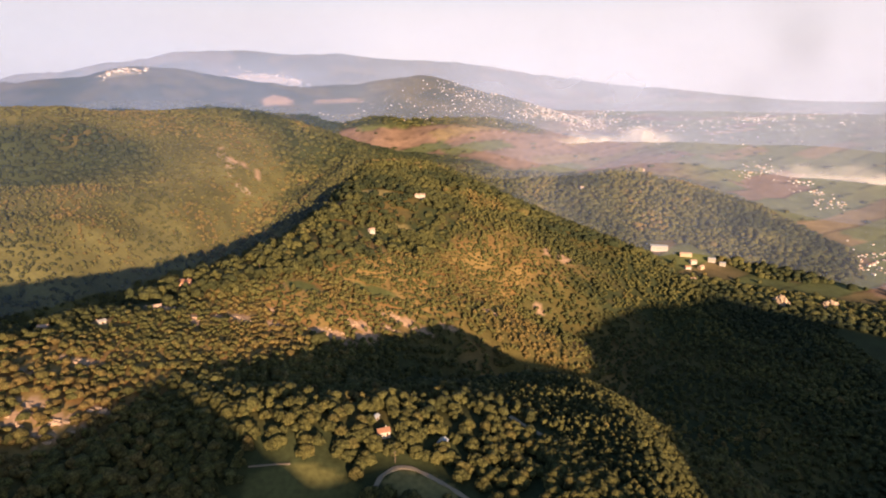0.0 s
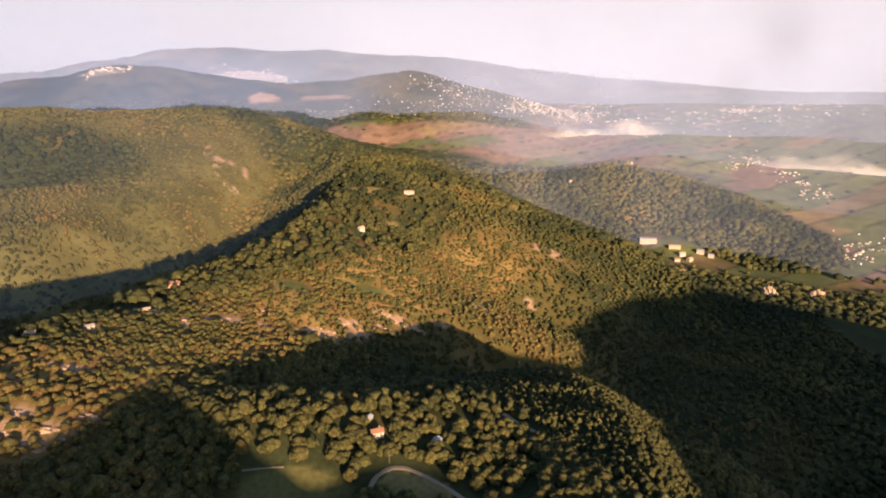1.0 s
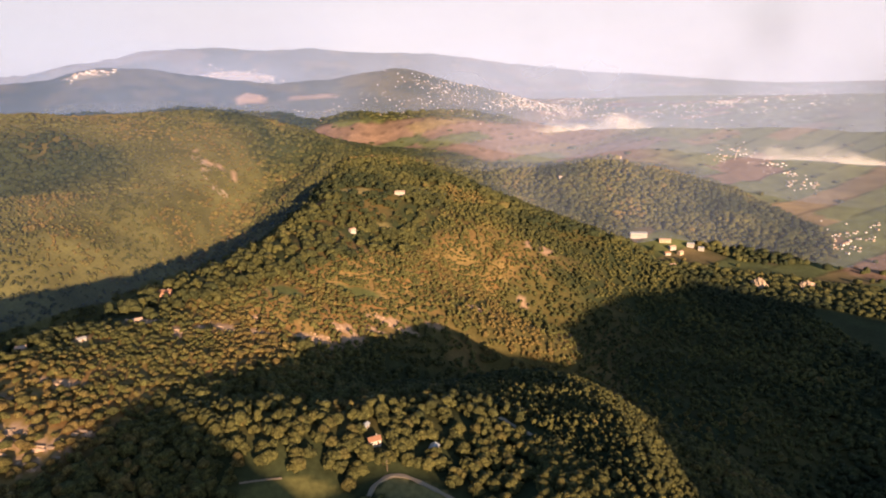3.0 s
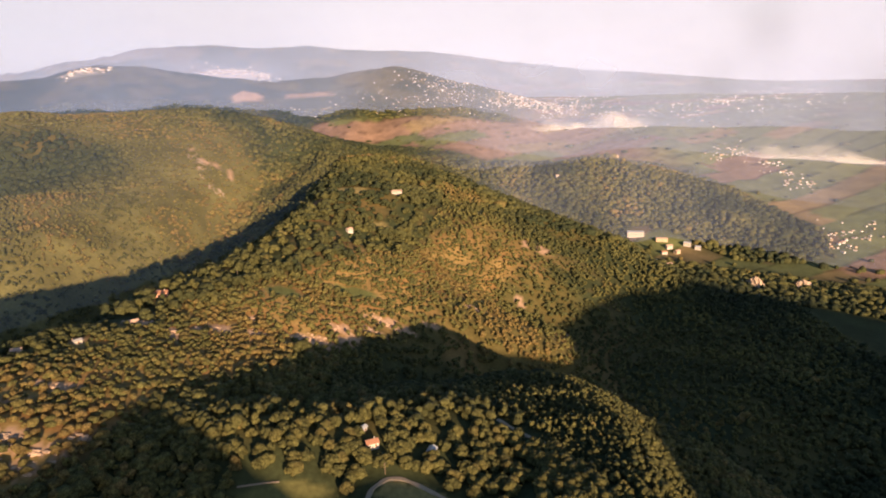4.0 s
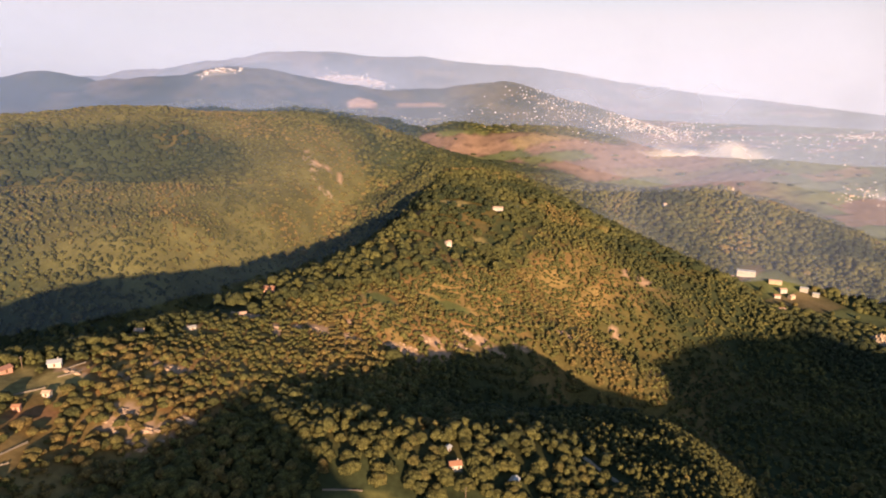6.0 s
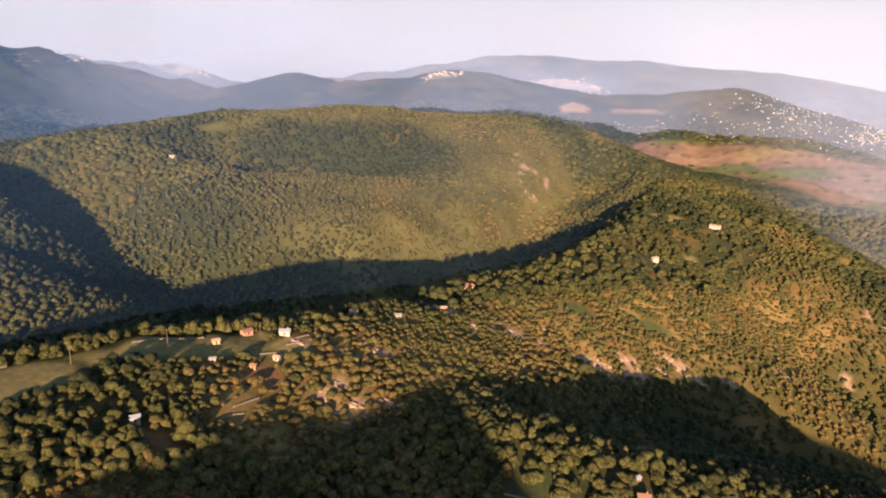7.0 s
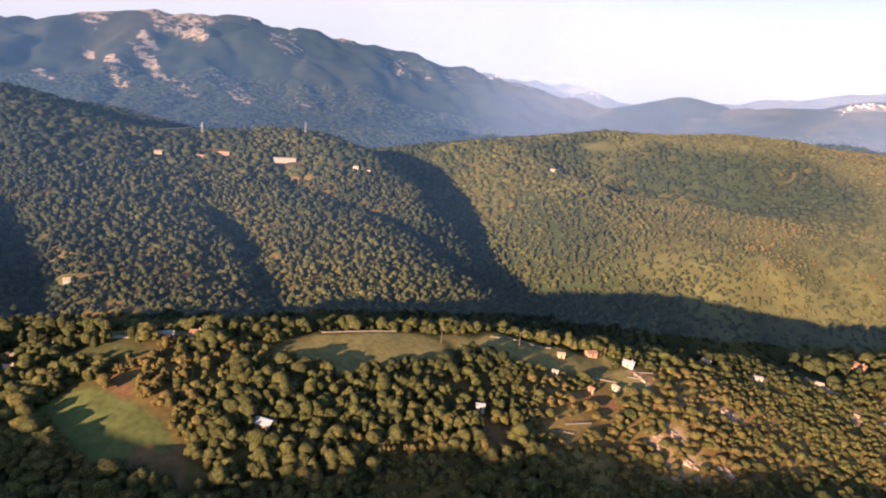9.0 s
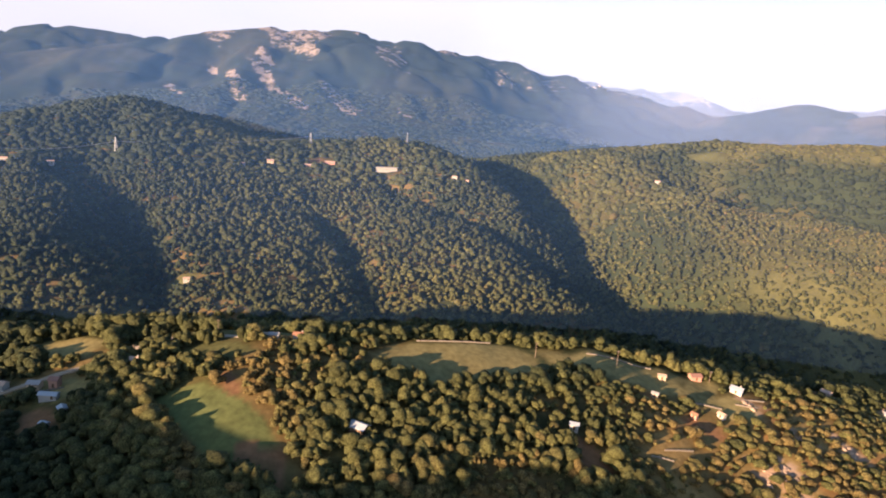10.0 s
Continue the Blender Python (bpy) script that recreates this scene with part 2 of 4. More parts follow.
def ground_material():
    m, n, l, b = material("land")
    at = n.new("ShaderNodeAttribute")
    at.attribute_name = "cover"
    co = n.new("ShaderNodeTexCoord")
    big = n.new("ShaderNodeTexNoise")
    big.inputs["Scale"].default_value, big.inputs["Detail"].default_value = 0.03, 8
    fine = n.new("ShaderNodeTexNoise")
    fine.inputs["Scale"].default_value, fine.inputs["Detail"].default_value = 0.3, 6
    for t in (big, fine):
        l.new(co.outputs["Object"], t.inputs["Vector"])
    add = n.new("ShaderNodeMath")
    add.operation = "ADD"
    l.new(big.outputs["Fac"], add.inputs[0])
    l.new(fine.outputs["Fac"], add.inputs[1])
    ramp = n.new("ShaderNodeMapRange")
    ramp.inputs["From Min"].default_value, ramp.inputs["From Max"].default_value = 0.6, 1.4
    ramp.inputs["To Min"].default_value, ramp.inputs["To Max"].default_value = 0.6, 1.4
    l.new(add.outputs[0], ramp.inputs["Value"])
    mix = n.new("ShaderNodeVectorMath")
    mix.operation = "SCALE"
    # bare rock breaks through where the fourth channel allows it
    crag = n.new("ShaderNodeTexNoise")
    crag.inputs["Scale"].default_value, crag.inputs["Detail"].default_value, crag.inputs["Roughness"].default_value = 0.028, 10, 0.68
    l.new(co.outputs["Object"], crag.inputs["Vector"])
    need = n.new("ShaderNodeMath")
    need.operation = "MULTIPLY_ADD"
    need.inputs[1].default_value = 0.5
    l.new(at.outputs["Alpha"], need.inputs[0])
    l.new(crag.outputs["Fac"], need.inputs[2])
    bare = n.new("ShaderNodeMapRange")
    bare.inputs["From Min"].default_value, bare.inputs["From Max"].default_value = 0.88, 1.0
    l.new(need.outputs[0], bare.inputs["Value"])
    soil = n.new("ShaderNodeMix")
    soil.data_type = "RGBA"
    soil.inputs["B"].default_value = (0.36, 0.28, 0.21, 1)
    l.new(bare.outputs[0], soil.inputs["Factor"])
    l.new(at.outputs["Color"], soil.inputs["A"])
    l.new(soil.outputs["Result"], mix.inputs[0])
    l.new(ramp.outputs[0], mix.inputs["Scale"])
    l.new(mix.outputs[0], b.inputs["Base Color"])
    bump = n.new("ShaderNodeBump")
    bump.inputs["Strength"].default_value, bump.inputs["Distance"].default_value = 0.4, 0.5
    l.new(fine.outputs["Fac"], bump.inputs["Height"])
    l.new(bump.outputs[0], b.inputs["Normal"])
    b.inputs["Roughness"].default_value = 0.95
    b.inputs["Specular IOR Level"].default_value = 0.1
    return m


def leaf_material(name, dark, light, autumn):
    """Foliage: a tint for each tree, mottled leaf by leaf."""
    m, n, l, b = material(name)
    at = n.new("ShaderNodeAttribute")
    at.attribute_name = "tint"
    co = n.new("ShaderNodeNewGeometry")
    ramp = n.new("ShaderNodeValToRGB")
    e = ramp.color_ramp.elements
    e[0].color, e[1].color = (*dark, 1), (*autumn, 1)
    e[0].position, e[1].position = 0.0, 1.0
    mid = e.new(0.72)
    mid.color = (*light, 1)
    l.new(at.outputs["Fac"], ramp.inputs["Fac"])
    fine = n.new("ShaderNodeTexNoise")
    fine.inputs["Scale"].default_value, fine.inputs["Detail"].default_value = 0.42, 7
    l.new(co.outputs["Position"], fine.inputs["Vector"])
    rg = n.new("ShaderNodeMapRange")
    rg.inputs["From Min"].default_value, rg.inputs["From Max"].default_value = 0.3, 0.7
    rg.inputs["To Min"].default_value, rg.inputs["To Max"].default_value = 0.55, 1.38
    l.new(fine.outputs["Fac"], rg.inputs["Value"])
    leaves = n.new("ShaderNodeTexNoise")
    leaves.inputs["Scale"].default_value, leaves.inputs["Detail"].default_value, leaves.inputs["Roughness"].default_value = 1.5, 4, 0.7
    l.new(co.outputs["Position"], leaves.inputs["Vector"])
    leaf_range = n.new("ShaderNodeMapRange")
    leaf_range.inputs["From Min"].default_value, leaf_range.inputs["From Max"].default_value = 0.34, 0.66
    leaf_range.inputs["To Min"].default_value, leaf_range.inputs["To Max"].default_value = 0.35, 1.5
    l.new(leaves.outputs["Fac"], leaf_range.inputs["Value"])
    relief = n.new("ShaderNodeMath")
    relief.operation = "ADD"
    l.new(fine.outputs["Fac"], relief.inputs[0])
    l.new(leaves.outputs["Fac"], relief.inputs[1])
    isl = n.new("ShaderNodeMapRange")
    isl.inputs["To Min"].default_value, isl.inputs["To Max"].default_value = 0.82, 1.16
    l.new(co.outputs["Random Per Island"], isl.inputs["Value"])
    mul = n.new("ShaderNodeMath")
    mul.operation = "MULTIPLY"
    l.new(rg.outputs[0], mul.inputs[0])
    l.new(isl.outputs[0], mul.inputs[1])
    mottle = n.new("ShaderNodeMath")
    mottle.operation = "MULTIPLY"
    l.new(mul.outputs[0], mottle.inputs[0])
    l.new(leaf_range.outputs[0], mottle.inputs[1])
    mix = n.new("ShaderNodeVectorMath")
    mix.operation = "SCALE"
    l.new(ramp.outputs["Color"], mix.inputs[0])
    l.new(mottle.outputs[0], mix.inputs["Scale"])
    l.new(mix.outputs[0], b.inputs["Base Color"])
    bump = n.new("ShaderNodeBump")
    bump.inputs["Strength"].default_value, bump.inputs["Distance"].default_value = 1.0, 1.6
    l.new(relief.outputs[0], bump.inputs["Height"])
    l.new(bump.outputs[0], b.inputs["Normal"])
    b.inputs["Roughness"].default_value = 0.75
    b.inputs["Specular IOR Level"].default_value = 0.2
    thin, both_ = n.new("ShaderNodeBsdfTranslucent"), n.new("ShaderNodeMixShader")   # leaves let some light through
    l.new(mix.outputs[0], thin.inputs["Color"])
    l.new(bump.outputs[0], thin.inputs["Normal"])
    both_.inputs[0].default_value = 0.28
    l.new(b.outputs[0], both_.inputs[1])
    l.new(thin.outputs[0], both_.inputs[2])
    l.new(both_.outputs[0], n["Material Output"].inputs["Surface"])
    return m


LAND = ground_material()
LEAF = leaf_material("foliage", (0.054, 0.071, 0.034), (0.176, 0.174, 0.060), (0.264, 0.198, 0.074))
BARK = plain_material("bark", (0.09, 0.065, 0.045), 0.9, 0.3, 0.5)


# ---- land cover: clearings, fields, bare soil and rock (x, y, half length, half width, turn, colour) ----
GRASS, GREEN, DRY = (0.105, 0.105, 0.040), (0.12, 0.135, 0.048), (0.235, 0.195, 0.08)
SOIL, ROCK, TRACK = (0.22, 0.12, 0.06), (0.38, 0.26, 0.18), (0.48, 0.40, 0.31)
CLEARINGS = [
    (-72, 273, 31, 20, 10, GRASS), (-12, 283, 21, 10, -15, DRY), (18, 264, 18, 10, 0, DRY),
    (-147, 628, 24, 15, 30, GREEN), (-76, 690, 28, 11, 20, GREEN), (-150, 902, 22, 12, 20, SOIL), (-122, 1040, 30, 14, 10, DRY),
    (-171, 985, 26, 16, 20, SOIL), (-112, 1045, 42, 18, 10, DRY), (-165, 1180, 30, 20, 0, SOIL), (-60, 930, 22, 12, 0, DRY),
    (-304, 146, 48, 25, 84, DRY), (-292, 234, 44, 21, 74, DRY), (-277, 291, 13, 9, 75, DRY),
    (-287, 13, 40, 17, 36, GREEN), (-254, 34, 17, 9, 40, SOIL), (-306, 22, 12, 5, 20, SOIL),
    (-234, 183, 13, 8, 20, SOIL), (-258, 288, 24, 11, 60, DRY), (-244, 262, 12, 6, 60, SOIL),
    (-362, 40, 26, 13, 60, GRASS), (-340, 19, 20, 11, 60, GRASS), (-388, -58, 26, 13, 60, DRY), (-345, -58, 20, 10, 60, DRY), (-320, -60, 14, 8, 40, SOIL),
    (-428, 16, 28, 10, 58, GREEN), (-452, -52, 26, 10, 75, DRY), (-425, -70, 20, 8, 70, GREEN), (-408, 40, 12, 6, 60, DRY), (-799, -8, 20, 9, 80, GRASS), (-1287, 430, 18, 9, 0, SOIL), (-1223, 225, 30, 9, 80, SOIL), (-1190, 15, 20, 5, 80, DRY),
    (45, 1372, 130, 24, -24, DRY), (150, 1310, 90, 18, -30, DRY), (-232, 474, 12, 6, 20, SOIL), (-246, 415, 14, 7, 0, DRY), (-268, 388, 14, 6, 60, SOIL),
    (590, 1730, 60, 34, 20, DRY), (600, 1660, 50, 20, 30, GRASS), (-1040, 1010, 40, 18, 45, GRASS),
    (-1052, 3835, 230, 110, 10, (0.62, 0.5, 0.42)), (-659, 2545, 75, 55, 40, (0.55, 0.36, 0.24)), (-440, 2650, 110, 34, 10, (0.36, 0.24, 0.16)),
    (-1300, 2560, 90, 40, 0, (0.3, 0.26, 0.17)), (-2762, 2470, 110, 50, 60, (0.5, 0.42, 0.34)),
]
OUTCROPS = [
    (-118, 544, 8), (-97, 556, 9), (-56, 617, 10), (-37, 650, 11), (-75, 574, 7), (-198, 473, 10), (-178, 508, 8), (-161, 551, 7), (63, 755, 8), (138, 865, 8), (204, 1001, 12), (170, 998, 10), (-211, 290, 7), (-194, 285, 7),
    (-229, 319, 6), (-246, 425, 6), (-237, 484, 7), (197, 816, 8), (11, 690, 8), (-189, 495, 6), (-109, 553, 7), (-87, 589, 9), (-52, 654, 9), (-211, 276, 6), (-195, 271, 6), (-184, 302, 5), (-224, 487, 6), (-255, 307, 5), (-483, 1322, 6), (-460, 1305, 7), (-437, 1284, 8), (-415, 1305, 9), (-396, 1320, 8), (-70, 585, 8), (-20, 655, 8), (-150, 520, 6), (-215, 345, 7),
]
CRAGS = [(-2496, 158, 150, 26), (-2733, 259, 110, 26), (-2485, 288, 150, 28), (-2300, 345, 110, 30), (-2404, 500, 130, 30), (-2273, 520, 80, 30), (-2499, -54, 90, 22), (-2921, 494, 110, 30), (-2221, 713, 60, 20), (-2900, 300, 120, 20), (-2850, 90, 100, 18)]   # bare streaks down the high mountain
ROADS = [
    ([(-35, 283), (-33, 290), (-25, 297), (-16, 297), (-7, 292), (4, 284), (16, 272), (23, 255)], 2.4),
    ([(43, 360), (53, 348), (63, 336)], 2.6),
    ([(-352, -95), (-355, -67), (-360, -45), (-368, -28), (-372, -5), (-364, 17), (-353, 32), (-350, 52)], 3.4),
]


def patch(x, y, cx, cy, a, b, turn, wobble=0.5, seed=3):
    c, s = math.cos(radians(turn)), math.sin(radians(turn))
    u, v = (x - cx) * c + (y - cy) * s, -(x - cx) * s + (y - cy) * c
    return 1 - np.sqrt((u / a) ** 2 + (v / b) ** 2) + wobble * fbm(x, y, max(a, b) * 0.5, seed, 4)


def rock_patch(x, y, cx, cy, a):
    return patch(x, y, cx, cy, a * 1.3, a, 20, 1.6, 13)


def on_rock(x, y):
    return np.max([rock_patch(x, y, *o) for o in OUTCROPS], 0)


def farmed(x, y, rise):
    """How far a place belongs to the farmed plain."""
    r = np.hypot(x, y)
    spur = step(130, 200, along(x, y, [(-9, 1938), (331, 1756), (525, 1710), (666, 1578), (740, 1330)]))
    lim = 64 + 70 * step(1950, 2050, r) * step(2430, 2330, r) * step(-420, -330, x)
    spur = spur * step(0, 60, x - np.interp(y, [1150, 1330, 1500, 1800, 1900], [400, 430, 560, 560, -500]))
    return spur * step(lim, lim - 38, rise) * step(1230, 1420, r) * step(-620, -420, x)


def field_colours(x, y):
    """Long fields side by side, turned to the valley."""
    c, s = math.cos(0.45), math.sin(0.45)
    u, v = x * c + y * s + 40 * fbm(x, y, 500, 51, 2), -x * s + y * c + 40 * fbm(x, y, 500, 57, 2)
    row = np.floor(v / 75)
    cell = np.floor((u + lattice(row, row * 0, 5) * 300) / 260)
    pick, shade = lattice(cell, row, 9), lattice(cell, row, 19)
    r = np.hypot(x, y)
    red = step(1650, 1950, r) * step(850, 620, x)
    green = np.stack([0.12 + 0.04 * shade, 0.14 + 0.03 * shade, 0.06 + 0 * shade], -1)
    tan = np.stack([0.24 + 0.08 * shade, 0.18 + 0.05 * shade, 0.09 + 0.02 * shade], -1)
    clay = np.stack([0.22 + 0.07 * shade, 0.145 + 0.045 * shade, 0.10 + 0.03 * shade], -1)
    k = pick[..., None]
    dry = np.where(k < 0.12, green, np.where(k < 0.35, tan, clay))
    wet = np.where(k < 0.72, green, np.where(k < 0.9, tan * 0.8, clay * 0.8))
    col = wet + (dry - wet) * red[..., None]
    edge = np.minimum(np.abs(v / 75 - row - 0.5), 0.5)
    return np.where((edge > 0.46)[..., None], col * 0.55, col)


def hollow_shade(x, y):
    """Hollow of the rounded hill, where shade is put into ground and tree colour."""
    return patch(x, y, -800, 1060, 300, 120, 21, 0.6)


def on_round_hill(x, y):
    # the shaded hollow is left out of the paler scrub colour
    return np.minimum(np.minimum(patch(x, y, -640, 1150, 620, 430, 130, 0.3), 0.6 * (0.5 - hollow_shade(x, y))), (np.interp(y, [600, 900, 1200, 1500, 1900], [-400, -330, -340, -300, -150]) - x) / 120)


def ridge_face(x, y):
    """Scrubby sunlit face of the long ridge, paler colour cut at the shadow edge."""
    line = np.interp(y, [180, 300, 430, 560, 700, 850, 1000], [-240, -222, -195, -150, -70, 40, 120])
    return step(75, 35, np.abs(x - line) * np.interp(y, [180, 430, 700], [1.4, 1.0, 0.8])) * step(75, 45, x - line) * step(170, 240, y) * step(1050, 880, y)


def cover(x, y, z, rise):
    r = np.hypot(x, y)
    wood = fbm(x, y, 140, 71, 4)
    col = np.empty(x.shape + (3,))
    col[:] = (0.042, 0.052, 0.024)
    col += np.array((0.06, 0.035, 0.008)) * step(0.0, 0.4, wood)[..., None]
    near = np.maximum(step(420, 250, np.abs(x + 60)) * step(420, 520, y) * step(1100, 900, y), step(-180, -200, x) * step(520, 430, y))
    scrub = step(-0.05, 0.25, fbm(x, y, 45, 77, 4)) * near
    col += (np.array((0.20, 0.135, 0.055)) - col) * (0.8 * scrub)[..., None]
    round_hill = on_round_hill(x, y)
    col += (np.array((0.135, 0.126, 0.048)) * (1 + 0.5 * fbm(x, y, 60, 61, 4))[..., None] - col) * (0.85 * step(0.0, 0.3, round_hill) * step(700, 820, r))[..., None]
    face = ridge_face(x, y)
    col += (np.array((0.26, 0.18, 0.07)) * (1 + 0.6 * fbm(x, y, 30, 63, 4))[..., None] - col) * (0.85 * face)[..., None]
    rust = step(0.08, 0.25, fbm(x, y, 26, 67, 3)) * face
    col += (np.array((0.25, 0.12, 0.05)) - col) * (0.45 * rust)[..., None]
    hills = step(1900, 2300, r)
    bare = step(0.12, 0.35, fbm(x, y, 420, 81, 5)) * hills * (1 - 0.85 * step(-1700, -2100, x) * step(2500, 1900, y))
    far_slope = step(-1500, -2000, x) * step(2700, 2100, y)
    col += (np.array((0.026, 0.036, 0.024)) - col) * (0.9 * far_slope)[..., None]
    col += (np.array((0.19, 0.14, 0.085)) - col) * (0.6 * bare)[..., None]
    f = farmed(x, y, rise)[..., None]
    col += (field_colours(x, y) - col) * f
    town = step(2450, 2900, r) * farmed(x, y, rise * 0.4) * step(-0.1, 0.2, fbm(x, y, 160, 87, 3))
    col += (np.array((0.12, 0.13, 0.07)) - col) * (0.8 * town)[..., None]
    for cx, cy, a, b, turn, c in CLEARINGS:
        m = step(0.0, 0.2, patch(x, y, cx, cy, a, b, turn))[..., None]
        col += (np.array(c) - col) * m
    for cx, cy, a in OUTCROPS:
        m = step(0.1, 0.4, rock_patch(x, y, cx, cy, a))[..., None]
        col += (np.array(ROCK) - col) * m * 0.9
    crag = 0.72 * step(0.10, 0.32, fbm(x * 0.3, y, 120, 47, 4)) * far_slope * step(540, 640, z) + 0.2 * far_slope * step(700, 800, z)
    for cx, cy, a, b in CRAGS:
        crag = np.maximum(crag, step(-0.3, 0.4, patch(x, y, cx, cy, a * 1.2, b * 1.5, 8, 0.8)))
    crag = np.maximum(crag, 0.9 * step(0.0, 0.5, patch(x, y, -430, 1262, 75, 26, 130, 0.8)))
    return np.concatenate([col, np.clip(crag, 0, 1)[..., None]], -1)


# ---- ground: one sheet out to the horizon ----
def build_ground():
    az = np.concatenate([np.arange(-50, 116, 0.36), np.arange(116, 310, 2.0)])
    rad = np.concatenate([[0.5], np.geomspace(25, 260, 45), np.geomspace(266, 4960, 290)])
    A, R = np.meshgrid(np.radians(az), rad)
    x, y = -R * np.sin(A), R * np.cos(A)
    z, rise = height(x, y, True)
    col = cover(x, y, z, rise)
    nr, na = x.shape
    verts = np.stack([x, y, z], -1).reshape(-1, 3)
    i, j = np.meshgrid(np.arange(nr - 1), np.arange(na), indexing="ij")
    k = (j + 1) % na
    quads = np.stack([i * na + j, (i + 1) * na + j, (i + 1) * na + k, i * na + k], -1).reshape(-1, 4)[:, ::-1]
    me = bpy.data.meshes.new("ground")
    fill_mesh(me, verts, quads)
    at = me.color_attributes.new("cover", "FLOAT_COLOR", "POINT")
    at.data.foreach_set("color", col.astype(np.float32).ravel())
    me.materials.append(LAND)
    ob = new("ground", me)
    return tagged(ob, "wooded hills, valleys and a farmed plain at dawn", "ground", kind="structure")


def fill_mesh(me, verts, faces, smooth=True):
    n, k = faces.shape
    me.vertices.add(len(verts))
    me.vertices.foreach_set("co", np.asarray(verts, np.float32).ravel())
    me.loops.add(n * k)
    me.loops.foreach_set("vertex_index", np.asarray(faces, np.int32).ravel())
    me.polygons.add(n)
    me.polygons.foreach_set("loop_start", np.arange(0, n * k, k, dtype=np.int32))
    me.polygons.foreach_set("use_smooth", np.full(n, smooth))
    me.update(calc_edges=True)
    me.validate()


ground = build_ground()


# ---- tracks laid on the ground ----
GRAVEL = plain_material("gravel", (0.33, 0.27, 0.20), 0.95, 0.25, 1.2, 0.5)


def build_road(pts, width):
    p = np.array(pts, float)
    t = np.concatenate([[0], np.cumsum(np.hypot(*np.diff(p, axis=0).T))])
    s = np.arange(0, t[-1], 1.5)
    x, y = np.interp(s, t, p[:, 0]), np.interp(s, t, p[:, 1])
    for k in range(3):
        x[1:-1], y[1:-1] = (x[:-2] + x[1:-1] + x[2:]) / 3, (y[:-2] + y[1:-1] + y[2:]) / 3
    nx, ny = -np.gradient(y), np.gradient(x)
    ln = np.hypot(nx, ny)
    nx, ny = nx / ln, ny / ln
    bm = bmesh.new()
    rows = []
    for k in range(len(s)):
        w = width / 2 * (1 + 0.25 * math.sin(k * 0.7) * math.sin(k * 0.23))
        z = float(np.max(height(x[k] + nx[k] * np.array([-w, 0, w]), y[k] + ny[k] * np.array([-w, 0, w])))) + 0.35
        rows.append([bm.verts.new((x[k] + nx[k] * o * w, y[k] + ny[k] * o * w, z - d)) for o, d in ((-1.15, 1.5), (-1, 0.03), (0, -0.05), (1, 0.03), (1.15, 1.5))])
    for a, b in zip(rows, rows[1:]):
        for i in range(4):
            bm.faces.new((a[i], b[i], b[i + 1], a[i + 1]))
    me = bpy.data.meshes.new("road")
    bm.to_mesh(me)
    bm.free()
    me.materials.append(GRAVEL)
    return tagged(new("road", me), "pale gravel farm track through the trees", "road", kind="structure")


for pts, width in ROADS:
    build_road(pts, width)


# ---- buildings: (x, y, turn, length, width, wall height, roof, wall colour, label) ----
def part(name, bm, mat, parent, label=""):
    me = bpy.data.meshes.new(name)
    bmesh.ops.recalc_face_normals(bm, faces=bm.faces)
    bm.to_mesh(me)
    bm.free()
    me.materials.append(mat)
    ob = new(name, me)
    ob.parent = parent
    return tagged(ob, label)


def box(bm, x0, x1, y0, y1, z0, z1):
    v = [bm.verts.new(p) for p in ((x0, y0, z0), (x1, y0, z0), (x1, y1, z0), (x0, y1, z0), (x0, y0, z1), (x1, y0, z1), (x1, y1, z1), (x0, y1, z1))]
    for f in ((3, 2, 1, 0), (4, 5, 6, 7), (0, 1, 5, 4), (1, 2, 6, 5), (2, 3, 7, 6), (3, 0, 4, 7)):
        bm.faces.new([v[i] for i in f])


WALLS = {
    "white": plain_material("white_render", (0.44, 0.41, 0.37), 0.85, 0.08, 3),
    "cream": plain_material("cream_render", (0.50, 0.39, 0.27), 0.85, 0.1, 3),
    "pink": plain_material("pink_render", (0.46, 0.26, 0.19), 0.85, 0.1, 3),
    "stone": plain_material("grey_stone", (0.40, 0.36, 0.30), 0.9, 0.25, 1),
    "wood": plain_material("weathered_boards", (0.24, 0.16, 0.10), 0.85, 0.25, 1),
}
BRIGHT = plain_material("whitewash", (0.74, 0.73, 0.70), 0.85, 0.08, 3)
ROOFS = {
    "tile": plain_material("terracotta_tiles", (0.36, 0.185, 0.115), 0.8, 0.25, 0.8, 0.6),
    "pale": plain_material("faded_tiles", (0.52, 0.36, 0.27), 0.8, 0.2, 0.8, 0.6),
    "sheet": plain_material("pale_sheet_metal", (0.44, 0.47, 0.50), 0.45, 0.1, 3, 0.1, 0.2),
    "grey": plain_material("grey_sheets", (0.34, 0.33, 0.32), 0.8, 0.2, 2),
    "red": plain_material("red_sheets", (0.30, 0.165, 0.125), 0.7, 0.15, 2),
}
GLASS = plain_material("dark_glass", (0.03, 0.035, 0.04), 0.15, 0.1, 1, 0.0)
DOOR = plain_material("brown_door", (0.14, 0.08, 0.045), 0.6, 0.15, 0.6)
FRAME = plain_material("window_frame", (0.6, 0.57, 0.5), 0.6, 0.05, 1)


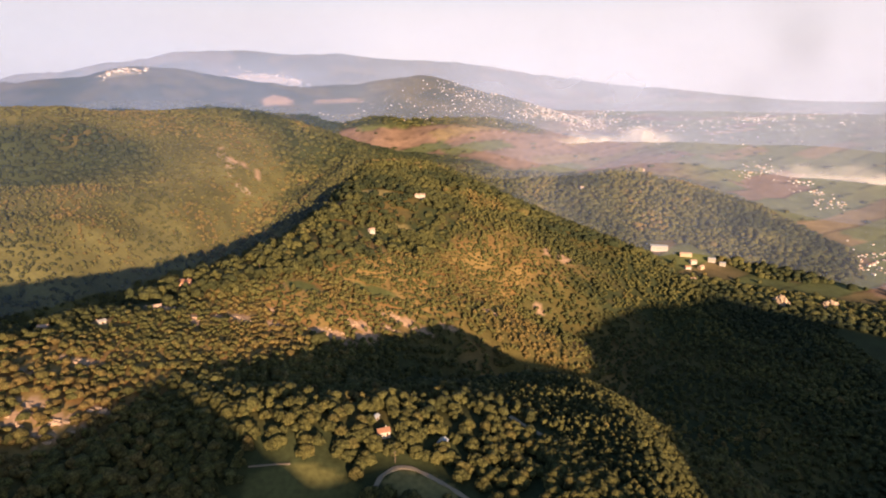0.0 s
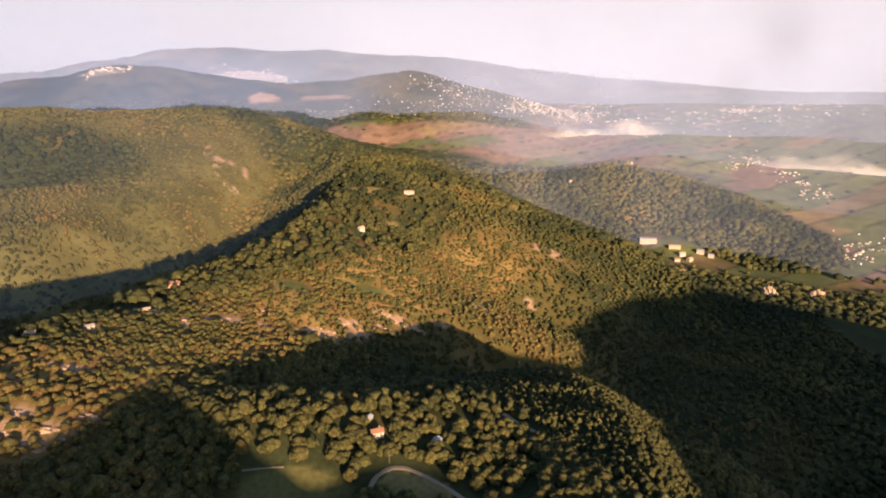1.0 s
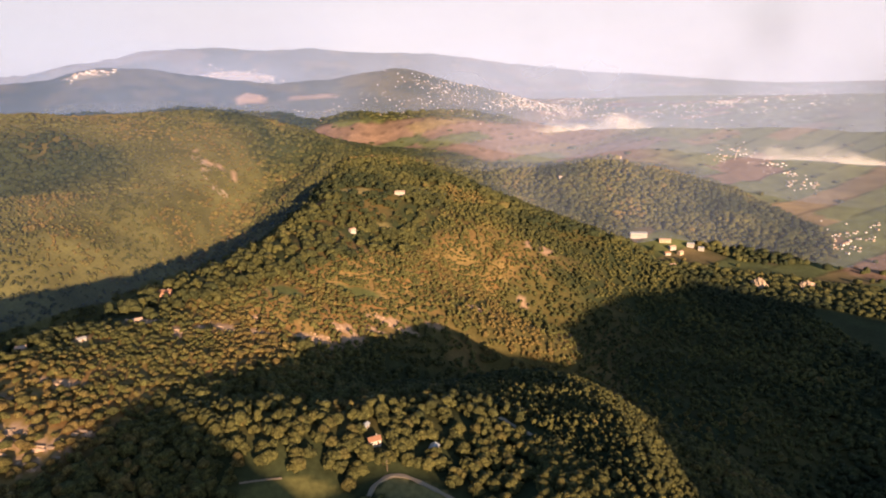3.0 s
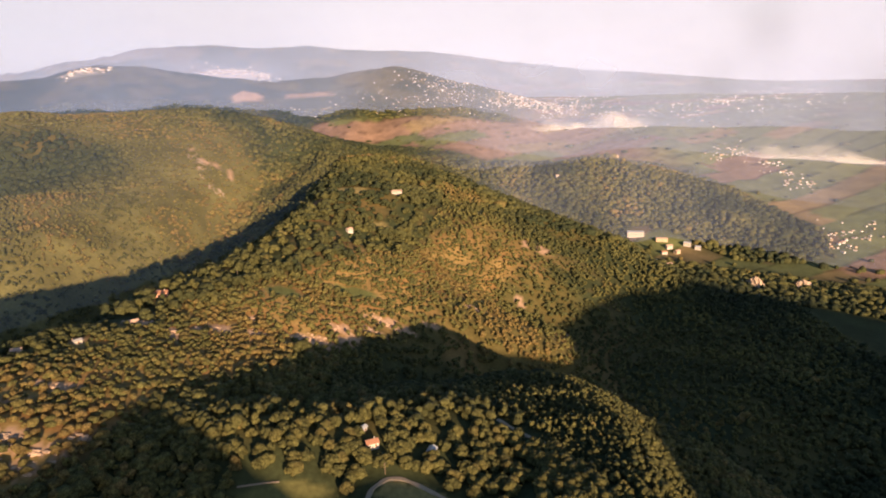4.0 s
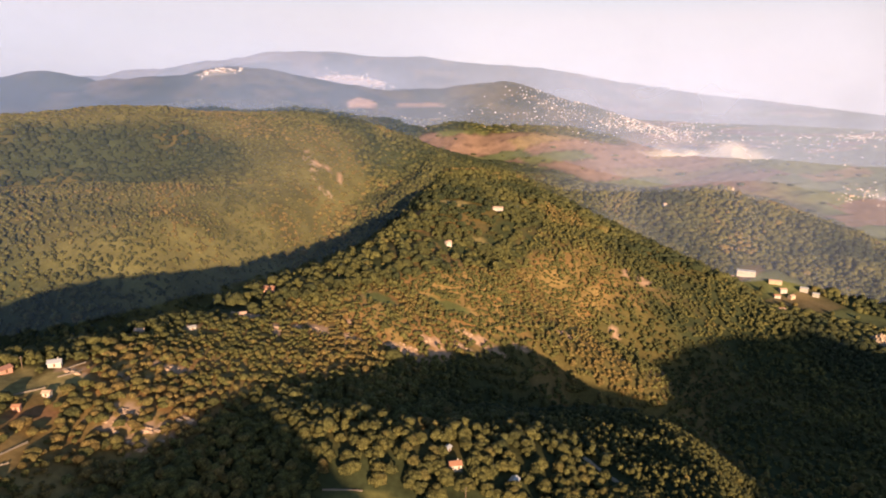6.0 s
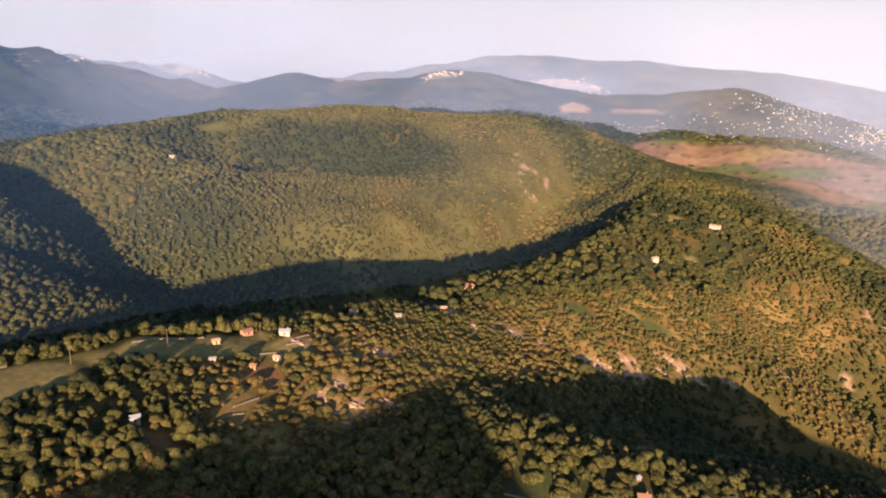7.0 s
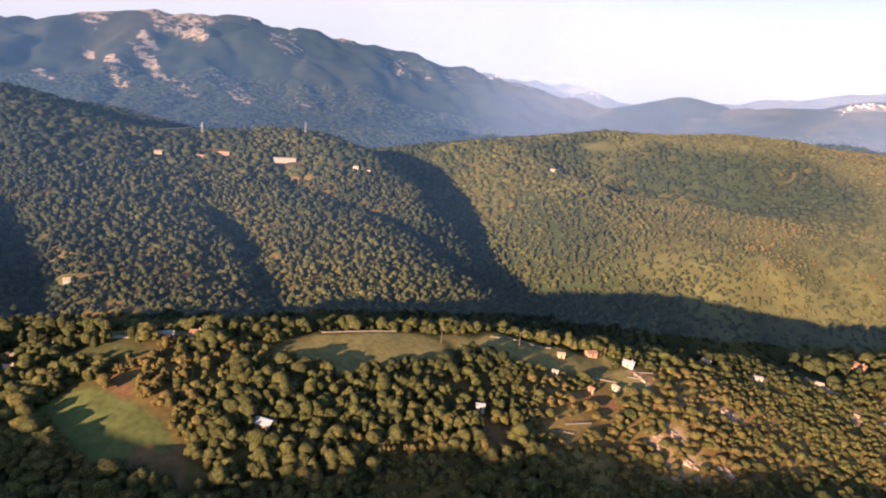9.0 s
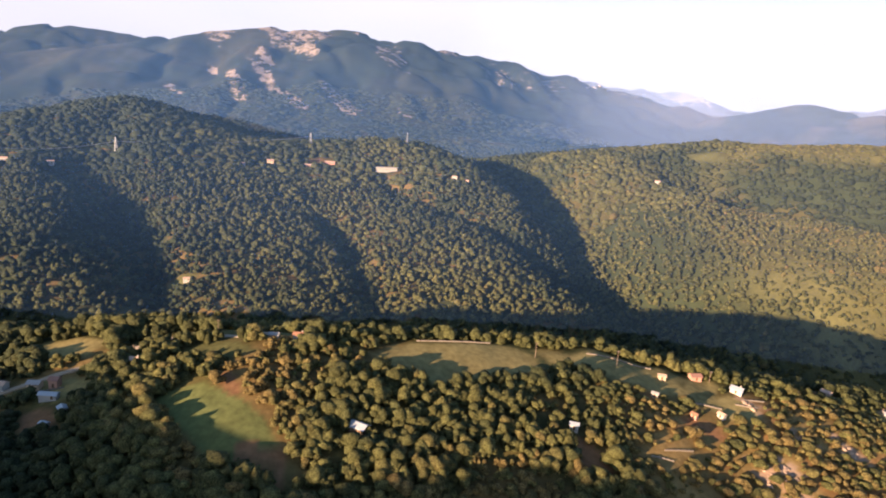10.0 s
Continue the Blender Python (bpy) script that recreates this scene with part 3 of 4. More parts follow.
def house(name, x, y, turn, long, wide, tall, roof, wall, label, category="house", flat=False, chimney=False, storeys=1):
    """A gabled or flat-roofed building with openings on its long sides."""
    c, s = math.cos(radians(turn)), math.sin(radians(turn))
    us, vs = np.array((-1, 1, 1, -1)) * long / 2, np.array((-1, -1, 1, 1)) * wide / 2
    ground_z = height(x + us * c - vs * s, y + us * s + vs * c)
    z = float(ground_z.max()) - 0.2
    sunk = float(ground_z.max() - ground_z.min()) + 0.8
    home = new(name)
    home.matrix_world = pose(x, y, z, 0, 0, turn)
    tagged(home, label, category)
    rise = 0.0 if flat else wide * 0.24
    bm = bmesh.new()
    L, W = long / 2, wide / 2
    ring = [(-L, -W), (L, -W), (L, W), (-L, W)]
    lo = [bm.verts.new((a, b, -sunk)) for a, b in ring]
    hi = [bm.verts.new((a, b, tall)) for a, b in ring]
    for i in range(4):
        if flat or i in (0, 2):
            bm.faces.new((lo[i], lo[(i + 1) % 4], hi[(i + 1) % 4], hi[i]))
        else:
            apex = bm.verts.new((L if i == 1 else -L, 0, tall + rise))
            bm.faces.new((lo[i], lo[(i + 1) % 4], hi[(i + 1) % 4], apex, hi[i]))
    part("wall", bm, WALLS[wall], home)
    bm = bmesh.new()
    e = 0.45
    if flat:
        box(bm, -L - 0.2, L + 0.2, -W - 0.2, W + 0.2, tall, tall + 0.35)
        box(bm, -L - 0.2, L + 0.2, -W - 0.2, -W, tall + 0.35, tall + 0.75)
        box(bm, -L - 0.2, L + 0.2, W, W + 0.2, tall + 0.35, tall + 0.75)
    else:
        k = rise / W
        pts = [(-W - e, tall - e * k), (0, tall + rise), (W + e, tall - e * k), (W + e, tall - e * k + 0.22), (0, tall + rise + 0.24), (-W - e, tall - e * k + 0.22)]
        ends = [[bm.verts.new((a, b, h + 0.01)) for b, h in pts] for a in (-L - e, L + e)]
        for i in range(6):
            bm.faces.new((ends[0][i], ends[0][(i + 1) % 6], ends[1][(i + 1) % 6], ends[1][i]))
        for q in ends:
            bm.faces.new((q[0], q[1], q[4], q[5]))
            bm.faces.new((q[1], q[2], q[3], q[4]))
    part("roof", bm, ROOFS[roof], home)
    n = max(1, int(long / 3.4))
    for side in (-1, 1):
        for floor_ in range(storeys):
            for i in range(n):
                u = -L + long * (i + 0.5) / n
                base = 0.9 + floor_ * 2.9
                is_door = side < 0 and floor_ == 0 and i == n // 2
                bm = bmesh.new()
                if is_door:
                    box(bm, u - 0.5, u + 0.5, side * (W + 0.03) - 0.05, side * (W + 0.03) + 0.05, 0.1, min(2.1, tall - 0.1))
                    part("door", bm, DOOR, home, "brown wooden door")
                elif tall > 2.2:
                    box(bm, u - 0.62, u + 0.62, side * (W + 0.02) - 0.05, side * (W + 0.02) + 0.05, base, base + 1.2)
                    win = part("window", bm, FRAME, home)
                    bm = bmesh.new()
                    box(bm, u - 0.52, u + 0.52, side * (W + 0.05) - 0.04, side * (W + 0.05) + 0.04, base + 0.1, base + 1.1)
                    part("pane", bm, GLASS, win)
    if chimney:
        bm = bmesh.new()
        box(bm, L * 0.4, L * 0.4 + 0.7, W * 0.2, W * 0.2 + 0.7, tall, tall + rise + 0.9)
        part("chimney", bm, WALLS["stone"], home)
    return home


HOMES = [
    ("cottage", -34, 319, 20, 6.8, 5, 3, "tile", "white", "small white cottage with a terracotta roof in the trees", "house", False, True, 1),
    ("shed", -40, 333, 60, 4, 3, 2.3, "sheet", "white", "small shed with a pale metal roof", "shed", False, False, 1),
    ("shed", 0, 319, 70, 5.2, 4.5, 2.6, "sheet", "stone", "stone shed with a pale metal roof among oaks", "shed", False, False, 1),
    ("villa", -39, 1060, -5, 17, 6.4, 3.2, "pale", "white", "long white villa on the ridge top", "house", False, True, 2),
    ("cottage", -102, 868, 40, 8.2, 6, 3.0, "pale", "white", "white cottage in a clearing on the ridge", "house", False, True, 1),
    ("cottage", -249, 575, 10, 10.1, 7.56, 3.78, "tile", "pink", "pink farmhouse with a tiled roof on the ridge", "house", False, True, 1),
    ("shed", -258, 584, 10, 6.72, 4.2, 2.52, "pale", "white", "white outbuilding beside the farmhouse", "shed", False, False, 1),
    ("cottage", -232, 477, 30, 6.72, 4.62, 2.52, "pale", "cream", "cream cabin on the bare slope", "house", False, False, 1),
    ("shed", -268, 391, 15, 5.88, 4.2, 2.35, "pale", "cream", "cream hut on the ridge edge", "shed", False, False, 1),
    ("shed", -244, 418, 50, 5.04, 3.78, 2.2, "grey", "stone", "grey stone hut on the ridge edge", "shed", False, False, 1),
    ("barn", -284, 292, 75, 6.4, 4.8, 2.4, "red", "pink", "red slatted barn at the end of the field", "barn", False, False, 1),
    ("cottage", -267, 309, 30, 6.72, 5.04, 2.52, "sheet", "white", "white cottage with a pale metal roof", "house", False, True, 1),
    ("shed", -249, 280, 10, 3.78, 2.94, 2.2, "pale", "white", "small white shed in a garden clearing", "shed", False, False, 1),
    ("shed", -282, 264, 60, 4.2, 2.94, 2.2, "pale", "cream", "cream garden hut between trees", "shed", False, False, 1),
    ("shed", -251, 262, 20, 3.36, 2.69, 2.2, "tile", "pink", "pink hut with a tiled roof", "shed", False, False, 1),
    ("shed", -266, 246, 40, 3.36, 2.52, 2.2, "grey", "stone", "stone hut hidden in the trees", "shed", False, False, 1),
    ("cottage", -249, 182, 55, 4.2, 3.36, 2.69, "sheet", "white", "narrow white hut with a metal roof", "house", False, False, 1),
    ("barn", -263, 76, 40, 7.98, 5.46, 2.2, "sheet", "wood", "low barn under a pale metal roof", "barn", False, False, 1),
    ("cottage", -341, 61, 65, 5.88, 4.2, 2.69, "tile", "white", "white cottage with a red roof by the meadow", "house", False, True, 1),
    ("shed", -344, 48, 65, 5.04, 3.36, 2.2, "grey", "stone", "grey lean-to barn beside the cottage", "shed", False, False, 1),
    ("cottage", -346, -21, 60, 5.04, 4.2, 3.53, "pale", "pink", "pink two-storey house by the track", "house", False, True, 1),
    ("cottage", -349, -66, 70, 5.88, 4.2, 2.86, "grey", "cream", "cream house in the hamlet by the track", "house", False, False, 1),
    ("cottage", -347, -57, 70, 4.2, 4.2, 3.86, "red", "pink", "tall pink house with a red roof", "house", False, False, 1),
    ("shed", -337, -58, 70, 8.4, 3.36, 2.2, "sheet", "white", "long white outbuilding in the hamlet", "shed", False, False, 1),
    ("cottage", -357, -82, 60, 5.04, 4.2, 2.86, "pale", "white", "white house at the edge of the hamlet", "house", False, False, 1),
    ("shed", -322, -50, 20, 4.2, 3.36, 2.2, "sheet", "stone", "stone shed with a metal roof", "shed", False, False, 1),
    ("shed", -314, -56, 50, 3.36, 2.52, 2.2, "sheet", "white", "small white shed below the hamlet", "shed", False, False, 1),
    ("institute", -1158, 350, 82, 40, 5.4, 4.6, "grey", "white", "long white flat-roofed building on the hill", "building", True, False, 2),
    ("cottage", -1200, 140, 80, 12, 8.5, 6.2, "pale", "cream", "cream three-storey house on the hill", "house", False, True, 3),
    ("cottage", -1195, 208, 80, 13, 7, 2.6, "pale", "pink", "low pinkish house on the hill", "house", False, False, 1),
    ("cottage", -1205, 251, 75, 18.5, 6.4, 2.6, "pale", "pink", "long low pinkish house on the hill", "house", False, False, 1),
    ("cottage", -1180, 91, 70, 6.4, 5.88, 5.04, "pale", "white", "white house on the wooded hill", "house", False, False, 2),
    ("shed", -793, -2, 80, 7.56, 5.04, 2.52, "pale", "white", "white hut in a clearing on the slope", "shed", False, False, 1),
    ("cottage", -1080, 459, 60, 9.24, 5.88, 3.36, "pale", "white", "white house on the wooded spur", "house", False, False, 1),
    ("cottage", -1063, 477, 60, 6.72, 5.04, 3.36, "pale", "cream", "cream house on the wooded spur", "house", False, False, 1),
    ("cottage", -1159, -263, 85, 10.1, 6.72, 4.2, "pale", "white", "white house on the dark hillside", "house", False, False, 1),
    ("cottage", -1162, -202, 85, 10.1, 5.88, 3.36, "pale", "white", "low white house on the dark hillside", "house", False, False, 1),
    ("cottage", -968, 832, 50, 10.1, 7.56, 4.2, "pale", "white", "white house on the rounded hill", "house", False, False, 1),
    ("cottage", 363, 1614, 20, 9, 6.5, 4, "pale", "white", "white house on the dark spur", "house", False, False, 2),
    ("cottage", 561, 1752, 10, 13.4, 8.4, 5.04, "pale", "cream", "cream farmhouse among fields on the spur", "house", False, False, 2),
    ("factory", 480, 1337, -12, 36, 12, 6.4, "sheet", "white", "large white factory hall in the valley", "building", True, False, 2),
    ("factory", 526, 1301, -12, 24, 8.4, 4.2, "pale", "cream", "cream workshop in the valley", "building", False, False, 1),
    ("factory", 574, 1279, -25, 15, 9.24, 5.46, "sheet", "white", "white hall in the valley", "building", True, False, 2),
    ("factory", 590, 1262, -25, 12, 8.4, 4.62, "sheet", "white", "small white hall in the valley", "building", True, False, 2),
    ("cottage", 531, 1272, 10, 13.4, 9.24, 5.04, "pale", "white", "white house in the valley hamlet", "house", False, False, 2),
    ("cottage", 540, 1250, 30, 11.8, 8.4, 5.04, "pale", "cream", "cream house in the valley hamlet", "house", False, False, 2),
    ("cottage", 511, 1247, 5, 11.8, 8.4, 4.2, "tile", "white", "white house with a tiled roof in the valley", "house", False, False, 1),
    ("cottage", 493, 1176, 20, 13.4, 8.4, 4.2, "pale", "white", "low white house near the gorge mouth", "house", False, False, 1),
    ("cottage", 448, 1322, 30, 10.1, 7.56, 3.36, "pale", "white", "white outbuilding beside the factory", "house", False, False, 1),
]


def ico(level):
    bm = bmesh.new()
    bmesh.ops.create_icosphere(bm, subdivisions=level, radius=1)
    v = np.array([p.co for p in bm.verts])
    f = np.array([[p.index for p in q.verts] for q in bm.faces])
    bm.free()
    return v, f


def crown_shape(clumps, seed, width=0.42, base=0.42):
    """Rounded boughs of leaves piled into an uneven crown of height 1, open below, as (verts, faces)."""
    g = np.random.default_rng(seed)
    v, f = ico(1)
    f = f[v[f][:, :, 2].max(1) > -0.1]
    vs, fs, n = [], [], 0
    for c in range(clumps):
        a = c * 2.4 + g.uniform(-0.5, 0.5)
        if clumps == 1:
            reach, h, size, tall = 0.0, 0.52, width, 0.46
        elif c == 0:
            reach, h, size, tall = 0.06, 0.70, width * 0.66, 0.30
        else:
            reach, h = width * g.uniform(0.42, 0.72), base + g.uniform(-0.1, 0.16)
            size, tall = width * g.uniform(0.50, 0.68), g.uniform(0.26, 0.36)
        p = v * (1 + g.uniform(-0.38, 0.34, (len(v), 1))) * np.array((size * g.uniform(0.75, 1.25), size * g.uniform(0.75, 1.25), tall * g.uniform(0.8, 1.25)))
        vs.append(p + np.array((math.cos(a) * reach, math.sin(a) * reach, h)))
        fs.append(f + n)
        n += len(v)
    return np.concatenate(vs), np.concatenate(fs)


def leafy(shape, sprays, seed):
    """The same crown with loose sprays of leaves at its edge."""
    g = np.random.default_rng(seed)
    v, f = shape
    v0 = v[np.unique(f)]
    pick = v0[g.integers(0, len(v0), sprays)] + g.normal(0, 0.02, (sprays, 3))
    a, b = g.normal(0, 0.055, (sprays, 3)), g.normal(0, 0.055, (sprays, 3))
    k = np.arange(sprays) + len(v)
    return np.concatenate([v, pick, pick + a, pick + b]), np.concatenate([f, np.stack([k, k + sprays, k + 2 * sprays], -1)])


def woods(name, label, x, y, size, shapes, tint, sink=0.05, spread=1.4):
    """Many trees joined into one piece of woodland."""
    z, depth = height(x, y), np.broadcast_to(sink, x.shape)
    V, F, T_, n = [], [], [], 0
    which = rng.integers(0, len(shapes), len(x))
    for k, (sv, sf) in enumerate(shapes):
        m = which == k
        if not m.any():
            continue
        a = rng.uniform(0, 6.28, m.sum())
        s = (size * (1 + 0.42 * fbm(x, y, 32, 131, 3)))[m]
        w = s * rng.uniform(0.72, 1.3, m.sum()) * np.broadcast_to(spread, x.shape)[m]
        c, d = np.cos(a)[:, None], np.sin(a)[:, None]
        px = (sv[:, 0] * c - sv[:, 1] * d) * w[:, None] + x[m][:, None]
        py = (sv[:, 0] * d + sv[:, 1] * c) * w[:, None] + y[m][:, None]
        pz = (sv[:, 2] - depth[m][:, None]) * s[:, None] + z[m][:, None]
        V.append(np.stack([px, py, pz], -1).reshape(-1, 3))
        out = (pz - z[m][:, None])[:, sf].max(-1) > -0.3   # leave out what lies in the ground
        F.append((sf[None] + (n + np.arange(m.sum()) * len(sv))[:, None, None])[out])
        T_.append(np.repeat(tint[m], len(sv)))
        n += m.sum() * len(sv)
    me = bpy.data.meshes.new(name)
    fill_mesh(me, np.concatenate(V), np.concatenate(F), True)
    at = me.attributes.new("tint", "FLOAT", "POINT")
    at.data.foreach_set("value", np.concatenate(T_).astype(np.float32))
    me.materials.append(LEAF)
    return tagged(new(name, me), label, "woodland", kind="stuff")


# ---- a town and its villages, far off: small houses joined cluster by cluster ----
def far_houses(name, label, spots, count, sizes):
    V, F, M, n = [], [], [], 0
    g = np.random.default_rng(count)
    cube = np.array([(-1, -1, -0.6), (1, -1, -0.6), (1, 1, -0.6), (-1, 1, -0.6), (-1, -1, 1), (1, -1, 1), (1, 1, 1), (-1, 1, 1), (-1, 0, 1.5), (1, 0, 1.5)], float)
    tris = [(0, 1, 5, 0), (0, 5, 4, 0), (2, 3, 7, 0), (2, 7, 6, 0), (1, 2, 6, 0), (1, 6, 5, 0), (3, 0, 4, 0), (3, 4, 7, 0), (4, 5, 9, 1), (4, 9, 8, 1), (6, 7, 8, 1), (6, 8, 9, 1), (5, 6, 9, 0), (7, 4, 8, 0)]
    weights = np.array([s[3] for s in spots], float)
    for k in range(count):
        cx, cy, spread_, _ = spots[g.choice(len(spots), p=weights / weights.sum())]
        x, y = cx + g.normal(0, spread_), cy + g.normal(0, spread_)
        s, a = g.uniform(*sizes), g.uniform(0, 3.14)
        p = cube * np.array((s * g.uniform(0.8, 1.6), s * 0.8, s * g.uniform(0.5, 1.0)))
        z = float(height(x, y))
        V.append(np.stack([p[:, 0] * math.cos(a) - p[:, 1] * math.sin(a) + x, p[:, 0] * math.sin(a) + p[:, 1] * math.cos(a) + y, p[:, 2] + z], -1))
        kind = int(g.choice(3, p=(0.45, 0.35, 0.2)))
        for t in tris:
            F.append([i + n for i in t[:3]])
            M.append(kind if t[3] == 0 else 3 + int(g.random() < 0.55))
        n += len(cube)
    me = bpy.data.meshes.new(name)
    fill_mesh(me, np.concatenate(V), np.array(F), False)
    for m in (BRIGHT, WALLS["white"], WALLS["cream"], ROOFS["pale"], ROOFS["tile"]):
        me.materials.append(m)
    me.polygons.foreach_set("material_index", np.array(M, np.int32))
    return tagged(new(name, me), label, "houses", kind="stuff")


far_houses("hill_village_houses", "pale houses scattered over a green hillside", [(-8, 2812, 60, 2), (193, 2871, 70, 3), (110, 2700, 80, 3), (85, 2633, 70, 2), (261, 2560, 80, 4), (-51, 2470, 60, 3),
           (-190, 2565, 50, 2), (-330, 2505, 40, 1), (-430, 2480, 25, 1), (120, 2480, 70, 3), (330, 2640, 60, 3)], 330, (1.5, 2.9))
far_houses("town_houses", "dense pale town on the misty plain", [(487, 2793, 60, 6), (560, 2660, 60, 4), (420, 2700, 40, 4), (640, 2760, 70, 4), (700, 2900, 90, 4), (802, 3264, 90, 3), (1382, 2839, 50, 5), (1180, 2700, 160, 3), (1500, 2600, 160, 2), (950, 2600, 120, 2), (1700, 2950, 200, 2)], 900, (1.8, 3.4))
far_houses("valley_village_houses", "pale village houses along the valley road", [(1011, 1964, 30, 3), (943, 1895, 25, 2), (1060, 1830, 20, 2), (1034, 1716, 18, 2), (1030, 1630, 22, 3), (885, 1262, 24, 2), (940, 1280, 40, 3), (1000, 1300, 40, 3), (800, 2380, 30, 1), (1100, 2200, 120, 2)], 190, (1.7, 3.0))
far_houses("distant_town_houses", "bright distant town on a hilltop", [(-1054, 3835, 90, 4), (-900, 3815, 60, 2), (-1150, 3810, 50, 1), (-2762, 2470, 45, 4), (-2700, 2530, 40, 2), (-1311, 2580, 30, 1), (-1240, 2600, 25, 1), (-2880, 1950, 40, 1)], 380, (3, 5.4))

# ---- distance haze, put into thin tinted sheets over the plain and between the hills ----
def veil_material(name, colour):
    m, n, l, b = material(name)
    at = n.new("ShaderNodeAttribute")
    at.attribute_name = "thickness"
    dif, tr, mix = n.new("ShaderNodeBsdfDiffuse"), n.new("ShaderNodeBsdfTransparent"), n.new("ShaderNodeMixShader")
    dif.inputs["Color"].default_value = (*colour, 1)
    way = n.new("ShaderNodeCombineXYZ")   # normal fixed towards the sun, so every veil is lit evenly
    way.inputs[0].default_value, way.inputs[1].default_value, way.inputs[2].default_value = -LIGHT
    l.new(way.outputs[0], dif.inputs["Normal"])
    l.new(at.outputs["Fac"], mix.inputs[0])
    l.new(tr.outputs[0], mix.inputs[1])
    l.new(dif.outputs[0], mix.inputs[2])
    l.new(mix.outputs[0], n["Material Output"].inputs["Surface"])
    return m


HAZE = veil_material("mist", (0.27, 0.36, 0.62))
BLUE_HAZE = veil_material("blue_haze", (0.055, 0.13, 0.35))
FOG = veil_material("fog", (0.9, 0.9, 0.92))


def haze_sheet(az0, az1, profile, seed, fade=12, mat=HAZE):
    """A veil: its cut (distance, height, how dense) is carried round through the bearings az0 to az1."""
    az = np.arange(az0, az1, 0.6)
    cut = np.array(profile, float)
    t = np.linspace(0, len(cut) - 1, 14 * (len(cut) - 1))
    rr, zz, dd = (np.interp(t, np.arange(len(cut)), cut[:, k]) for k in range(3))
    A, R = np.meshgrid(az, rr)
    Z, D = np.repeat(zz[:, None], len(az), 1), np.repeat(dd[:, None], len(az), 1)
    R = R * (1 + 0.07 * fbm(A, Z * 0.02, 16, seed, 3))
    x, y = -R * np.sin(np.radians(A)), R * np.cos(np.radians(A))
    d = D * (1 + 0.55 * fbm(A, t[:, None] * 6 + 0 * A, 8, seed + 5, 4)) * step(az0, az0 + fade, A) * step(az1, az1 - fade, A)
    nr, na = x.shape
    i, j = np.meshgrid(np.arange(nr - 1), np.arange(na - 1), indexing="ij")
    quads = np.stack([i * na + j, i * na + j + 1, (i + 1) * na + j + 1, (i + 1) * na + j], -1).reshape(-1, 4)
    me = bpy.data.meshes.new("mist")
    fill_mesh(me, np.stack([x, y, Z], -1).reshape(-1, 3), quads)
    at = me.attributes.new("thickness", "FLOAT", "POINT")
    at.data.foreach_set("value", np.clip(d, 0, 1).astype(np.float32).ravel())
    me.materials.append(mat)
    return tagged(new("mist", me), "tinted sheet that adds distance haze over the land", "mist", kind="stuff")


def haze_curtain(line, profile, seed, mat):
    """A veil that hangs along a valley: line of (x, y, how dense), cut of (height, share)."""
    p = np.array(line, float)
    for k in range(3):   # round the corners
        q = np.empty((2 * len(p) - 2, 3))
        q[0::2], q[1::2] = p[:-1] * 0.75 + p[1:] * 0.25, p[:-1] * 0.25 + p[1:] * 0.75
        p = np.concatenate([p[:1], q, p[-1:]])
    t = np.concatenate([[0], np.cumsum(np.hypot(*np.diff(p[:, :2], axis=0).T))])
    s_ = np.linspace(0, t[-1], 180)
    zs = np.array(profile, float)
    h = np.linspace(zs[0, 0], zs[-1, 0], 22)
    S, Z = np.meshgrid(s_, h)
    x, y, d = (np.interp(S, t, p[:, k]) for k in range(3))
    d = d * np.interp(Z, zs[:, 0], zs[:, 1]) * (1 + 0.35 * fbm(S, Z * 3, 500, seed + 8, 3))
    nr, na = x.shape
    i, j = np.meshgrid(np.arange(nr - 1), np.arange(na - 1), indexing="ij")
    quads = np.stack([i * na + j, i * na + j + 1, (i + 1) * na + j + 1, (i + 1) * na + j], -1).reshape(-1, 4)
    me = bpy.data.meshes.new("mist")
    fill_mesh(me, np.stack([x, y, Z], -1).reshape(-1, 3), quads)
    at = me.attributes.new("thickness", "FLOAT", "POINT")
    at.data.foreach_set("value", np.clip(d, 0, 1).astype(np.float32).ravel())
    me.materials.append(mat)
    return tagged(new("mist", me), "dark blue sheet that adds haze behind the ridge and hills", "mist", kind="stuff")


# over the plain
haze_sheet(-62, 1, [(1400, 150, 0.10), (1400, 450, 0.09), (1420, 650, 0.05), (1450, 900, 0)], 101)
haze_sheet(-62, 3, [(1760, 200, 0.08), (1760, 480, 0.08), (1780, 650, 0.05), (1800, 900, 0)], 104)
haze_sheet(-62, 3.6, [(2130, 250, 0.11), (2130, 500, 0.11), (2150, 700, 0.07), (2170, 950, 0)], 107)
haze_sheet(-62, 64, [(2430, 300, 0.25), (2430, 550, 0.25), (2450, 740, 0.19), (2470, 1000, 0)], 109)
haze_sheet(-62, 72, [(3400, 400, 0.32), (3500, 640, 0.38), (3560, 780, 0.30), (3560, 950, 0.25), (3560, 1300, 0)], 111)
# in the gorge behind the ridge, and behind the hills: dark blue added as haze
haze_curtain([(-600, -700, 0.0), (-590, -300, 0.10), (-500, -90, 0.10), (-410, 45, 0.10), (-375, 150, 0.10), (-340, 300, 0.10), (-312, 440, 0.10), (-300, 560, 0.10), (-258, 690, 0.09), (-224, 830, 0.09),
              (-196, 1080, 0.08), (-190, 1400, 0.06), (-140, 1700, 0)], [(240, 0.3), (485, 0.4), (530, 0.85), (590, 1), (660, 0.75), (820, 0)], 141, BLUE_HAZE)
